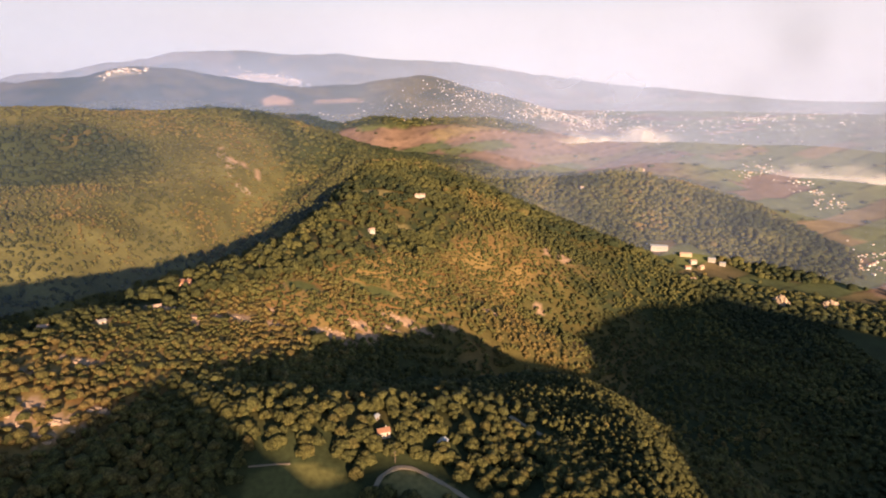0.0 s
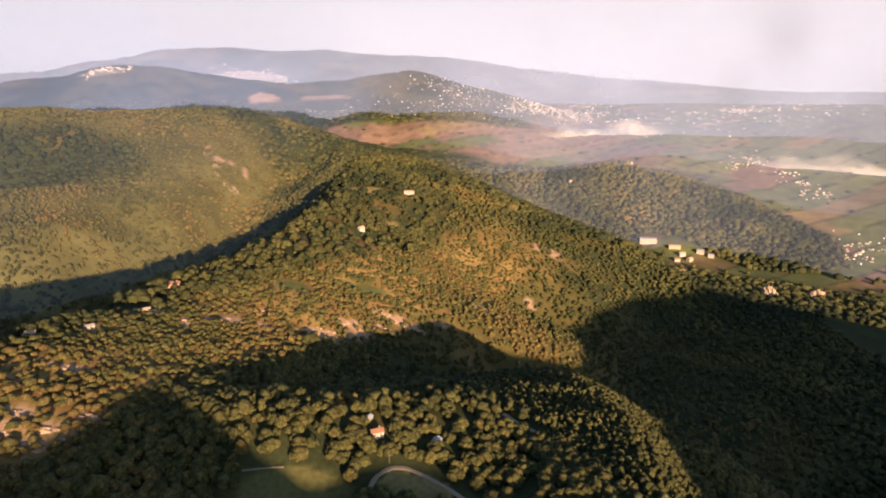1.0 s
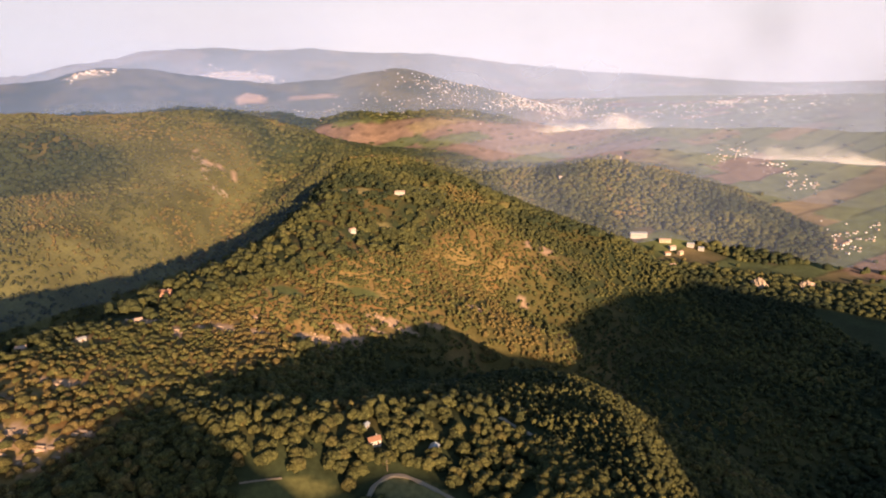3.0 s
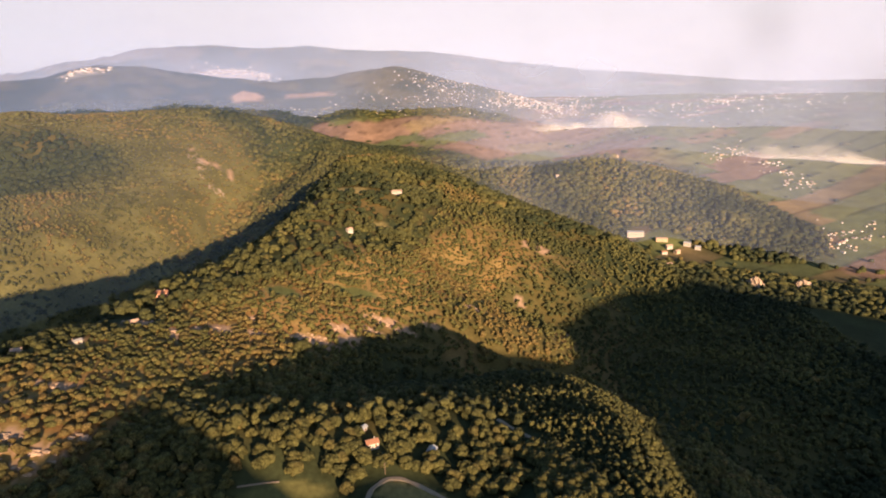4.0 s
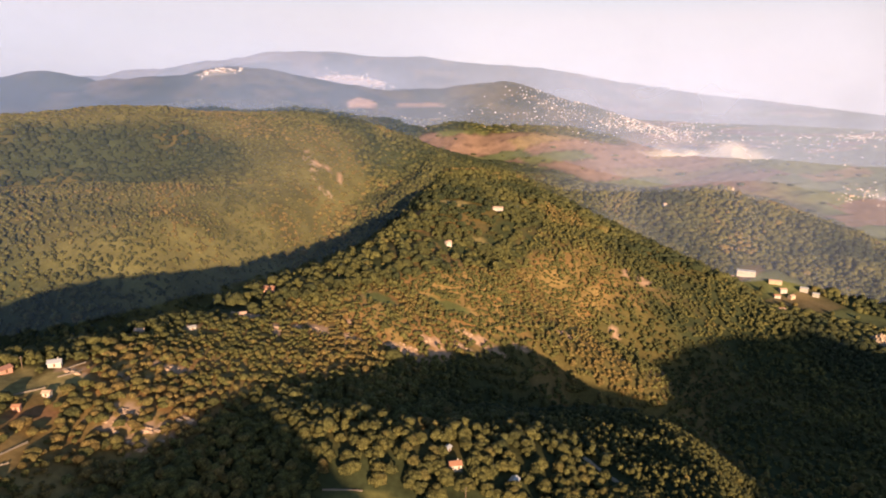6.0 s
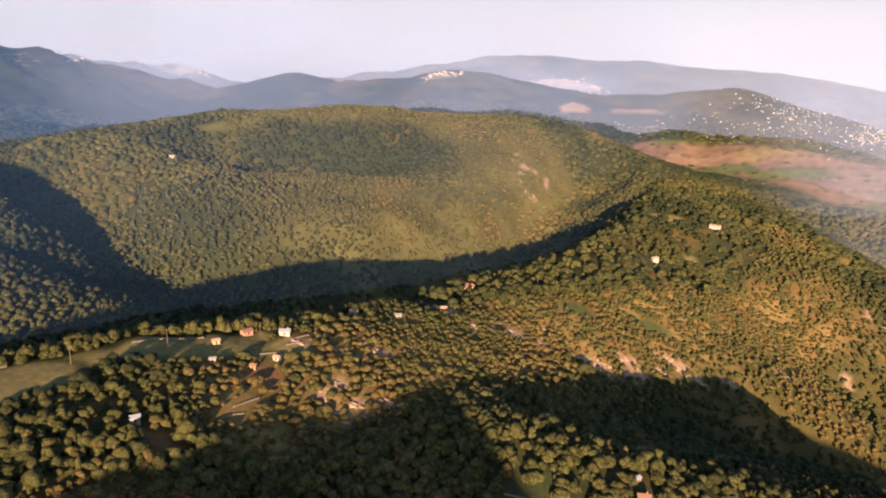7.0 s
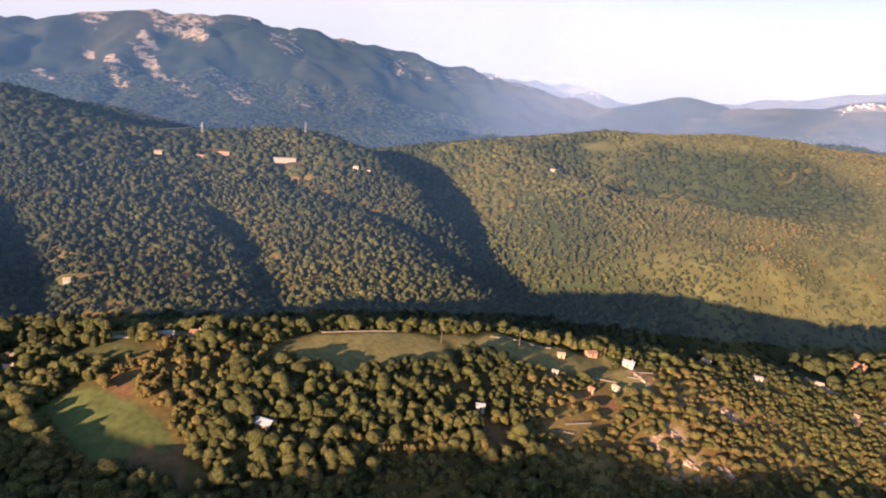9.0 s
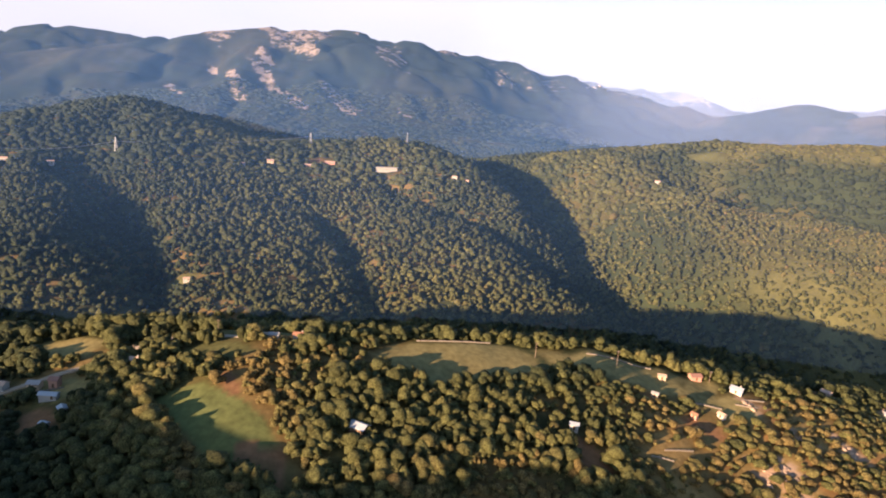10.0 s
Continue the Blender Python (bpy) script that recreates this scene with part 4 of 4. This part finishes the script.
haze_curtain([(-1700, -1100, 0.20), (-1700, -250, 0.20), (-1600, 200, 0.20), (-1540, 480, 0.20), (-1520, 700, 0.21), (-1440, 940, 0.21), (-1330, 1300, 0.2), (-1000, 1760, 0.16), (-560, 2080, 0.12), (-150, 2200, 0)],
             [(300, 1), (620, 1), (760, 0.75), (1000, 0.2), (1150, 0)], 151, BLUE_HAZE)


# ---- woods ----
def spaced(x0, x1, y0, y1, gap):
    """Places about gap apart, unevenly set."""
    gx, gy = np.meshgrid(np.arange(x0, x1, gap), np.arange(y0, y1, gap))
    gx = gx + rng.uniform(-0.85, 0.85, gx.shape) * gap
    gy = gy + rng.uniform(-0.85, 0.85, gy.shape) * gap
    return gx.ravel(), gy.ravel()


WALL_LINES = [(-101, 285, -80, 288), (-260, 306, -257, 321), (-231, 225, -230, 243), (-346, -68, -344, -53), (-257, 298, -252, 309), (-229, 215, -225, 226), (-261, 270, -255, 286), (-331, 126, -324, 170), (-306, 226, -292, 264)]


def open_land(x, y):
    o = np.full(x.shape, -1.0)
    for cx, cy, a, b, turn, c in CLEARINGS:
        o = np.maximum(o, patch(x, y, cx, cy, a, b, turn))
    for pts, width in ROADS:
        o = np.maximum(o, 1 - along(x, y, pts) / (width * 1.1 + 3))
    for ax, ay, bx, by in WALL_LINES:
        o = np.maximum(o, 1 - along(x, y, [(ax, ay), (bx, by)]) / 4.5)
    for h in HOMES:
        o = np.maximum(o, 1 - np.hypot(x - h[1], y - h[2]) / (h[4] * 0.62 + 3))
    return o


def band(x, y, r0, r1, az0=-47, az1=110):
    r, a = np.hypot(x, y), np.degrees(np.arctan2(-x, y))
    return (r >= r0) & (r < r1) & (a > az0) & (a < az1)


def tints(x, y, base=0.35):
    # darker tint stands in for shade in the right-hand valley; hamlet hill darker too
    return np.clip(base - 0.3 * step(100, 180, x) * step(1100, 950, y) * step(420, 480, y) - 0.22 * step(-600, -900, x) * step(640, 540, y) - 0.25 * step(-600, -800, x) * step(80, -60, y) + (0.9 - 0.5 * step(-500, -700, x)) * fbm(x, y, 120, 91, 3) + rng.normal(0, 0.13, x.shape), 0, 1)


NEAR = [leafy(crown_shape(4, 10 + k, 0.46, 0.40), 30, 50 + k) for k in range(10)]
MID = [crown_shape(2, 20 + k, 0.45, 0.40) for k in range(10)]
FAR = [crown_shape(1, 30 + k, 0.44) for k in range(8)]
DOT = [crown_shape(1, 40 + k, 0.5) for k in range(4)]

def young_wood(x, y):
    """Dense young wood on the brow of the near spur."""
    return (x > np.interp(y, [270, 330, 400, 470], [92, 70, 40, -20])) & (x < 175) & (y > 255) & (y < 475)


x, y = spaced(-520, 420, -200, 520, 4.7)
slope = np.hypot(height(x + 5, y) - height(x - 5, y), height(x, y + 5) - height(x, y - 5)) / 10
keep = band(x, y, 175, 520) & (open_land(x, y) < -0.02) & ((on_rock(x, y) < 0.2) | (rng.random(x.shape) < 0.15)) & (rng.random(x.shape) < np.where(slope > 0.42, 0.8, 0.97) - (0.66 + 0.3 * step(-0.05, 0.15, fbm(x, y, 34, 79, 3))) * ridge_face(x, y)) & ~young_wood(x, y)
# the nearest spur's trees stand singly
keep &= (rng.random(x.shape) < 0.45) | ~((x > -110) & (x < 60) & (y > 250) & (y < 405))
single = keep & (x > -98) & (x < 132) & (y > 250) & (y < 398)
SINGLE = np.stack([x[single], y[single]], -1)[np.argsort(y[single])][:300]
keep &= ~single
rest = np.argsort(y[single])[300:]
x, y = np.concatenate([x[keep], x[single][rest]]), np.concatenate([y[keep], y[single][rest]])
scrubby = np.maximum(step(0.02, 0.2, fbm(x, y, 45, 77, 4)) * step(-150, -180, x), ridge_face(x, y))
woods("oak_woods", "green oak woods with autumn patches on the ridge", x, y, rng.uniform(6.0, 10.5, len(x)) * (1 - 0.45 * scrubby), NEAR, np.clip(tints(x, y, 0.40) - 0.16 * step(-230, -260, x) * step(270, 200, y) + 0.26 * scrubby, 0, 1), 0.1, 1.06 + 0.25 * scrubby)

x, y = spaced(-30, 180, 250, 480, 3.9)
keep = young_wood(x, y) & (open_land(x, y) < -0.02)
x, y = x[keep], y[keep]
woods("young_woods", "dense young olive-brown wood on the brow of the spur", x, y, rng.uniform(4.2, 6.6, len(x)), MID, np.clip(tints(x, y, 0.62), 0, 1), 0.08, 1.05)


def on_ridge_top(x, y):
    return step(280, 170, np.abs(x - np.interp(y, [430, 560, 830, 1050, 1250], [-200, -200, -90, -80, -110]))) * step(400, 500, y)


def flank_wood(x, y):
    return np.maximum(step(0, 60, x - np.interp(y, [500, 830, 1050, 1100], [-150, -60, 10, 10])) * step(450, 540, y) * step(500, 300, x), ridge_face(x, y))


# broad single crowns on the ridge top
x, y = spaced(-420, 300, 500, 1480, 11.5)
flank = flank_wood(x, y)
keep = band(x, y, 520, 1480) & (on_ridge_top(x, y) > 0.5) & (flank < 0.5) & (open_land(x, y) < -0.02) & (rng.random(x.shape) < 0.92 - 0.55 * step(-0.1, 0.22, fbm(x, y, 70, 97, 3)))
x, y = x[keep], y[keep]
woods("ridge_oaks", "broad dark green oaks standing apart on the ridge top", x, y, rng.uniform(9.5, 13.5, len(x)), NEAR, np.clip(tints(x, y, 0.30), 0, 1), 0.1, 1.2)

x, y = spaced(-1180, 620, -330, 1275, 7.9)
flank, ridge_top = flank_wood(x, y), on_ridge_top(x, y)
keep = band(x, y, 520, 1260) & ((np.hypot(x, y) < 1140) | (ridge_top > 0.5)) & (open_land(x, y) < -0.02) & (rng.random(x.shape) < 0.96 - 0.72 * ridge_top * (flank < 0.5))
rocky = on_rock(x, y)
keep &= ((rocky < 0.25) | (rng.random(x.shape) < 0.25)) & (rng.random(x.shape) > (0.5 + 0.35 * step(-0.05, 0.15, fbm(x, y, 40, 79, 3))) * ridge_face(x, y))
x, y, flank, ridge_top = x[keep], y[keep], flank[keep], ridge_top[keep]
shrubby = step(0.0, 0.3, on_round_hill(x, y))
# the hollow's shade is put into the tree tint
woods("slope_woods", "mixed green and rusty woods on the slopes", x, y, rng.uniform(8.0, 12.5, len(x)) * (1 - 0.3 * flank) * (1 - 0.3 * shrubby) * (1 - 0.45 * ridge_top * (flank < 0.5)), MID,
      np.clip(tints(x, y, 0.42) * (1 - 0.7 * step(-0.8, 0.5, hollow_shade(x, y))) + 0.30 * flank + 0.3 * shrubby, 0, 1), 0.2 + 0.12 * shrubby, 1.22)

# low scrub on the sunlit face
x, y = spaced(-300, 260, 170, 1050, 3.9)
keep = (ridge_face(x, y) * rng.random(x.shape) > 0.25) & (open_land(x, y) < -0.02) & (on_rock(x, y) < 0.25)
x, y = x[keep], y[keep]
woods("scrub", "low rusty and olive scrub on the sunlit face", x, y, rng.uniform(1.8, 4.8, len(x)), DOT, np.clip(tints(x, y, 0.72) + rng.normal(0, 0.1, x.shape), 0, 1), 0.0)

x, y = spaced(-1760, 900, -620, 1800, 9.6)
z, rise = height(x, y, True)
keep = band(x, y, 1140, 1800) & ~(band(x, y, 1140, 1260) & (on_ridge_top(x, y) > 0.5)) & (open_land(x, y) < -0.02) & ((farmed(x, y, rise) < 0.3) | (rng.random(x.shape) < 0.04)) & ((on_rock(x, y) < 0.1) | (rng.random(x.shape) < 0.2))
x, y = x[keep], y[keep]
shrubby = step(0.0, 0.3, on_round_hill(x, y))
# tint lowered for the hollow's shade; foothill woods are darker too
woods("hill_woods", "dense green woods on the rounded hills", x, y, rng.uniform(8, 13.5, len(x)) * (1 - 0.5 * shrubby), FAR, np.clip(tints(x, y, 0.38) * (1 - 0.3 * shrubby) * (1 - 0.75 * np.maximum(step(-1330, -1420, x), step(-0.8, 0.5, hollow_shade(x, y)))) + 0.5 * shrubby, 0, 1), 0.28 + 0.16 * shrubby, 1.4 + 0.5 * shrubby)

x, y = spaced(-2500, 1500, -900, 2500, 14.5)
z, rise = height(x, y, True)
keep = band(x, y, 1800, 2550) & (open_land(x, y) < -0.02) & (((farmed(x, y, rise) < 0.3) & (rng.random(x.shape) < 0.85)) | (rng.random(x.shape) < 0.02))
x, y = x[keep], y[keep]
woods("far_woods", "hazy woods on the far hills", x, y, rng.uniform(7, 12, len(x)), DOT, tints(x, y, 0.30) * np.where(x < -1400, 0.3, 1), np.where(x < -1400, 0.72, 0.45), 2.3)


# ---- single trees on the near spur ----
def oak(seed):
    """One oak: forked trunk and a crown of leafy clumps with loose sprays at its edge. Height 1."""
    g = np.random.default_rng(seed)
    bm = bmesh.new()
    rings = []
    for h, w in ((-0.06, 0.05), (0.12, 0.034), (0.3, 0.026), (0.5, 0.014)):
        rings.append([bm.verts.new((w * math.cos(a), w * math.sin(a), h)) for a in np.arange(6) * math.tau / 6])
    for a, b in zip(rings, rings[1:]):
        for i in range(6):
            bm.faces.new((a[i], a[(i + 1) % 6], b[(i + 1) % 6], b[i]))
    for k in range(4):
        a = k * 1.6 + g.uniform(0, 0.6)
        p0, p1 = Vector((0, 0, 0.2 + 0.06 * k)), Vector((0.3 * math.cos(a), 0.3 * math.sin(a), 0.48 + 0.08 * k))
        side = Vector((-math.sin(a), math.cos(a), 0))
        v = [bm.verts.new(q) for q in (p0 + side * 0.014, p0 - side * 0.014, p0 + Vector((0, 0, 0.025)), p1)]
        for f in ((0, 1, 3), (1, 2, 3), (2, 0, 3)):
            bm.faces.new([v[i] for i in f])
    trunk = bpy.data.meshes.new("trunk")
    bm.to_mesh(trunk)
    bm.free()
    trunk.materials.append(BARK)
    cv, cf = crown_shape(9, seed + 100, 0.46, 0.40)
    n, sprays = len(cv), 150
    pick = cv[g.integers(0, n, sprays)] + g.normal(0, 0.03, (sprays, 3))
    a, b = g.normal(0, 0.045, (sprays, 3)), g.normal(0, 0.045, (sprays, 3))
    lv = np.concatenate([pick, pick + a, pick + b])
    lf = np.stack([np.arange(sprays), np.arange(sprays) + sprays, np.arange(sprays) + 2 * sprays], -1) + n
    crown = bpy.data.meshes.new("crown")
    fill_mesh(crown, np.concatenate([cv, lv]), np.concatenate([cf, lf]), True)
    at = crown.attributes.new("tint", "FLOAT", "POINT")
    at.data.foreach_set("value", np.full(n + 3 * sprays, g.uniform(0.2, 0.85), np.float32))
    crown.materials.append(LEAF)
    return trunk, crown


OAK_LABELS = ["dark green oak on the sunlit spur", "dense green oak on the wooded spur", "olive-green oak with a broken crown", "yellowish oak catching the low sun",
              "round green oak beside its neighbours", "rust-tinged oak on the spur", "tall green oak on the spur", "low spreading oak in the wood"]
kinds = []
for k in range(8):
    thing = new("oak_tree")
    trunk, crown = oak(60 + k)
    for nm, me in (("trunk", trunk), ("crown", crown)):
        o = new(nm, me)
        o.parent = thing
    kinds.append(tagged(thing, OAK_LABELS[k], "tree", "oaks on the near spur"))
used = set()
for n_, (tx, ty) in enumerate(SINGLE):
    k = n_ % 8
    s_ = float(rng.uniform(5.5, 9.5))
    m = Matrix.Translation((tx, ty, float(height(tx, ty)) - 0.1)) @ Euler((0, 0, float(rng.uniform(0, 6.28)))).to_matrix().to_4x4()
    if k not in used:
        used.add(k)
        kinds[k].scale = (s_ * 1.12, s_ * 1.12, s_)
        kinds[k].matrix_basis = m @ Matrix.Diagonal((s_ * 1.12, s_ * 1.12, s_, 1))
    else:
        copy_thing(kinds[k], m)

# ---- houses ----
for h in HOMES:
    house(*h)


# ---- mast, pylons, wires and poles ----
STEEL = plain_material("galvanised_steel", (0.42, 0.43, 0.44), 0.5, 0.15, 1, 0.1, 0.6)
POLE = plain_material("pole_wood", (0.20, 0.15, 0.11), 0.9, 0.2, 1)


def strut(bm, a, b, w):
    a, b = Vector(a), Vector(b)
    q = (b - a).to_track_quat("Z", "Y").to_matrix()
    lo, hi = [[bm.verts.new(p + q @ Vector((w * c, w * s_, 0))) for c, s_ in ((-1, -1), (1, -1), (1, 1), (-1, 1))] for p in (a, b)]
    for i in range(4):
        bm.faces.new((lo[i], lo[(i + 1) % 4], hi[(i + 1) % 4], hi[i]))
    bm.faces.new(lo[::-1])
    bm.faces.new(hi)


def lattice_tower(name, x, y, tall, foot, arms, label, category):
    tower = new(name)
    tower.matrix_world = pose(x, y, float(height(x, y)) - 0.5, 0, 0, 20)
    tagged(tower, label, category)
    w = max(0.12, tall * 0.006)
    half = lambda h: foot / 2 * (1 - 0.86 * h / tall)
    corners = ((-1, -1), (1, -1), (1, 1), (-1, 1))
    for cx, cy in corners:
        bm = bmesh.new()
        strut(bm, (cx * half(0), cy * half(0), 0), (cx * half(tall), cy * half(tall), tall), w)
        part("leg", bm, STEEL, tower)
    bm = bmesh.new()
    levels = np.linspace(0, tall, 9)
    for h0, h1 in zip(levels, levels[1:]):
        for i in range(4):
            (ax, ay), (bx, by) = corners[i], corners[(i + 1) % 4]
            strut(bm, (ax * half(h0), ay * half(h0), h0), (bx * half(h1), by * half(h1), h1), w * 0.6)
            strut(bm, (bx * half(h0), by * half(h0), h0), (ax * half(h1), ay * half(h1), h1), w * 0.6)
    part("bracing", bm, STEEL, tower)
    for h, reach in arms:
        bm = bmesh.new()
        strut(bm, (-reach, 0, h), (reach, 0, h), w)
        strut(bm, (-reach, 0, h), (0, 0, h + reach * 0.3), w * 0.6)
        strut(bm, (reach, 0, h), (0, 0, h + reach * 0.3), w * 0.6)
        part("arm", bm, STEEL, tower)
    return tower


lattice_tower("radio_mast", -1292, 432, 26, 4, [(20, 1.6), (23, 1.3)], "grey lattice radio mast on the wooded hill", "mast")
PYLONS = [(-1306, 231), (-1236, -116), (-1190, -290), (-1160, -600)]
for px_, py_ in PYLONS:
    lattice_tower("pylon", px_, py_, 27, 5, [(19, 5.5), (23, 4.2)], "grey steel power pylon above the trees", "pylon")["group"] = "pylons of the power line"


def wire(name, ends, sag, thick, label):
    cu = bpy.data.curves.new(name, "CURVE")
    cu.dimensions, cu.bevel_depth, cu.bevel_resolution = "3D", thick, 0
    for a, b in ends:
        sp = cu.splines.new("POLY")
        sp.points.add(16)
        for k in range(17):
            t = k / 16
            p = Vector(a).lerp(Vector(b), t) - Vector((0, 0, sag * 4 * t * (1 - t)))
            sp.points[k].co = (*p, 1)
    me_ob = bpy.data.objects.new(name, cu)
    me = bpy.data.meshes.new_from_object(me_ob)
    bpy.data.objects.remove(me_ob)
    me.materials.clear()
    me.materials.append(STEEL)
    return tagged(new(name, me), label, "cable")


for (ax, ay), (bx, by) in zip(PYLONS, PYLONS[1:]):
    za, zb = float(height(ax, ay)), float(height(bx, by))
    for off in (-5, 5):
        wire("power_line", [((ax + off, ay, za + 19), (bx + off, by, zb + 19))], 7, 0.12, "thin steel power line hung between pylons")


def utility_pole(x, y, tall):
    thing = new("utility_pole")
    thing.matrix_world = pose(x, y, float(height(x, y)) - 0.4, 0, 0, 70)
    tagged(thing, "weathered wooden utility pole with a crossarm", "pole", "utility poles on the ridge")
    bm = bmesh.new()
    bmesh.ops.create_cone(bm, cap_ends=True, segments=8, radius1=0.2, radius2=0.13, depth=tall, matrix=Matrix.Translation((0, 0, tall / 2)))
    part("post", bm, POLE, thing)
    bm = bmesh.new()
    box(bm, -0.9, 0.9, -0.08, 0.08, tall - 0.9, tall - 0.7)
    part("crossarm", bm, POLE, thing)
    for k in (-0.8, 0, 0.8):
        bm = bmesh.new()
        bmesh.ops.create_cone(bm, cap_ends=True, segments=6, radius1=0.07, radius2=0.05, depth=0.3, matrix=Matrix.Translation((k, 0, tall - 0.55)))
        part("insulator", bm, STEEL, thing)


POLES = [(-305, 190, 10), (-292, 238, 10), (-354, -22, 9), (-366, 20, 9), (-250, 560, 9), (-196, 640, 9), (-160, 600, 9), (-26, 300, 7.5), (-280, 300, 8)]
for px_, py_, tall in POLES:
    utility_pole(px_, py_, tall)

# ---- dry stone walls round the gardens and meadows ----
DRYSTONE = plain_material("dry_stone", (0.25, 0.21, 0.165), 0.95, 0.35, 0.9, 0.8)


def stone_wall(x0, y0, x1, y1, tall, seed):
    """A wall of rough blocks in two courses that follows the ground."""
    g = np.random.default_rng(seed)
    thing = new("stone_wall")
    thing.location = (x0, y0, float(height(x0, y0)))
    n = max(4, int(math.hypot(x1 - x0, y1 - y0) / 2.2))
    turn = math.atan2(y1 - y0, x1 - x0)
    bpy.context.view_layer.update()
    for k in range(n):
        t = (k + 0.5) / n
        x, y = x0 + (x1 - x0) * t, y0 + (y1 - y0) * t
        z = float(height(x, y))
        half = math.hypot(x1 - x0, y1 - y0) / n / 2 * 1.01
        bm = bmesh.new()
        for low, high, w in ((-0.6, 0.55 * tall, 0.32), (0.56 * tall, tall * g.uniform(0.9, 1.12), 0.26)):
            box(bm, -half * g.uniform(0.94, 1), half, -w, w, low, high)
        for v in bm.verts:
            v.co += Vector(g.uniform(-0.05, 0.05, 3))
        bmesh.ops.transform(bm, matrix=Matrix.Translation((x - x0, y - y0, z - thing.location.z)) @ Matrix.Rotation(turn, 4, "Z"), verts=bm.verts)
        part("stone", bm, DRYSTONE, thing)
    tagged(thing, "low pale dry stone wall at the edge of the trees", "wall", "dry stone walls")


for k_, (ax, ay, bx, by) in enumerate(WALL_LINES):
    stone_wall(ax, ay, bx, by, 0.7, 300 + k_)

# ---- quarry faces ----
CLIFF = plain_material("quarried_rock", (0.44, 0.34, 0.25), 0.95, 0.35, 9, 0.8)


def quarry_face(x0, y0, x1, y1, tall):
    n, m = 22, 8
    verts, faces = [], []
    g = np.random.default_rng(int(abs(x0)))
    for i in range(n):
        t = i / (n - 1)
        x, y = x0 + (x1 - x0) * t, y0 + (y1 - y0) * t
        top = tall * (0.35 + 0.65 * math.sin(math.pi * min(max(t, 0.05), 0.95)) ** 0.6) * g.uniform(0.85, 1.1)
        z = float(height(x, y))
        for j in range(m):
            h = j / (m - 1)
            verts.append((x + g.uniform(-2, 2), y + 7 * h + 2 * math.floor(h * 4) + g.uniform(-1.5, 1.5), z - 6 + (top + 6) * h))
    for i in range(n - 1):
        for j in range(m - 1):
            a = i * m + j
            faces.append((a, a + m, a + m + 1, a + 1))
    base = len(verts)
    for i in range(n):
        x, y, z = verts[i * m + m - 1]
        verts.append((x, y + 26, float(height(x, y + 26)) - 3))
    for i in range(n - 1):
        faces.append((i * m + m - 1, (i + 1) * m + m - 1, base + i + 1, base + i))
    me = bpy.data.meshes.new("quarry_face")
    fill_mesh(me, np.array(verts), np.array(faces), False)
    me.materials.append(CLIFF)
    tagged(new("quarry_face", me), "pale stepped rock face of an old quarry", "cliff", kind="structure")


quarry_face(592, 1042, 612, 1030, 20)
quarry_face(674, 1030, 702, 1022, 15)


# ---- boulders and broken rock on the outcrops ----
def rubble():
    v, f = ico(1)
    V, F, n = [], [], 0
    g = np.random.default_rng(5)
    for cx, cy, a in [o for o in OUTCROPS if o[1] < 780]:
        for k in range(int(a * 1.6)):
            x, y = cx + g.normal(0, a * 0.55), cy + g.normal(0, a * 0.4)
            s_ = g.uniform(0.4, 1.7)
            p = v * (1 + g.uniform(-0.3, 0.3, (len(v), 1))) * np.array((s_ * 1.4, s_, s_ * 0.7))
            V.append(p + np.array((x, y, float(height(x, y)))))
            F.append(f + n)
            n += len(v)
    me = bpy.data.meshes.new("boulders")
    fill_mesh(me, np.concatenate(V), np.concatenate(F), False)
    me.materials.append(plain_material("limestone", (0.40, 0.29, 0.21), 0.95, 0.25, 2, 0.6))
    tagged(new("boulders", me), "pale limestone boulders on the bare slope", "rocks", kind="stuff")


rubble()


# ---- low fog banks on the plain ----
def fog_bank(x0, y0, x1, y1, thick, dense, seed):
    n, m = 70, 16
    t, h = np.meshgrid(np.linspace(0, 1, n), np.linspace(0, 1, m))
    x, y = x0 + (x1 - x0) * t, y0 + (y1 - y0) * t + 60 * fbm(t * 400, h * 40, 120, seed, 3)
    z = height(x, y) - 4 + thick * h * (1 + 0.8 * fbm(t * 300, 0 * t, 60, seed + 3, 3))
    d = dense * np.sin(np.pi * t) ** 0.7 * step(1.0, 0.25, h + 0.7 * fbm(t * 300, h * 60, 50, seed + 9, 4)) * step(0.0, 0.12, h)
    i, j = np.meshgrid(np.arange(m - 1), np.arange(n - 1), indexing="ij")
    quads = np.stack([i * n + j, i * n + j + 1, (i + 1) * n + j + 1, (i + 1) * n + j], -1).reshape(-1, 4)
    me = bpy.data.meshes.new("fog_bank")
    fill_mesh(me, np.stack([x, y, z], -1).reshape(-1, 3), quads)
    at = me.attributes.new("thickness", "FLOAT", "POINT")
    at.data.foreach_set("value", np.clip(d, 0, 1).astype(np.float32).ravel())
    me.materials.append(FOG)
    tagged(new("fog_bank", me), "low white fog bank lying on the plain", "fog", kind="stuff")


fog_bank(400, 2330, 900, 2350, 50, 0.40, 201)
fog_bank(980, 1920, 1550, 1540, 50, 0.40, 211)
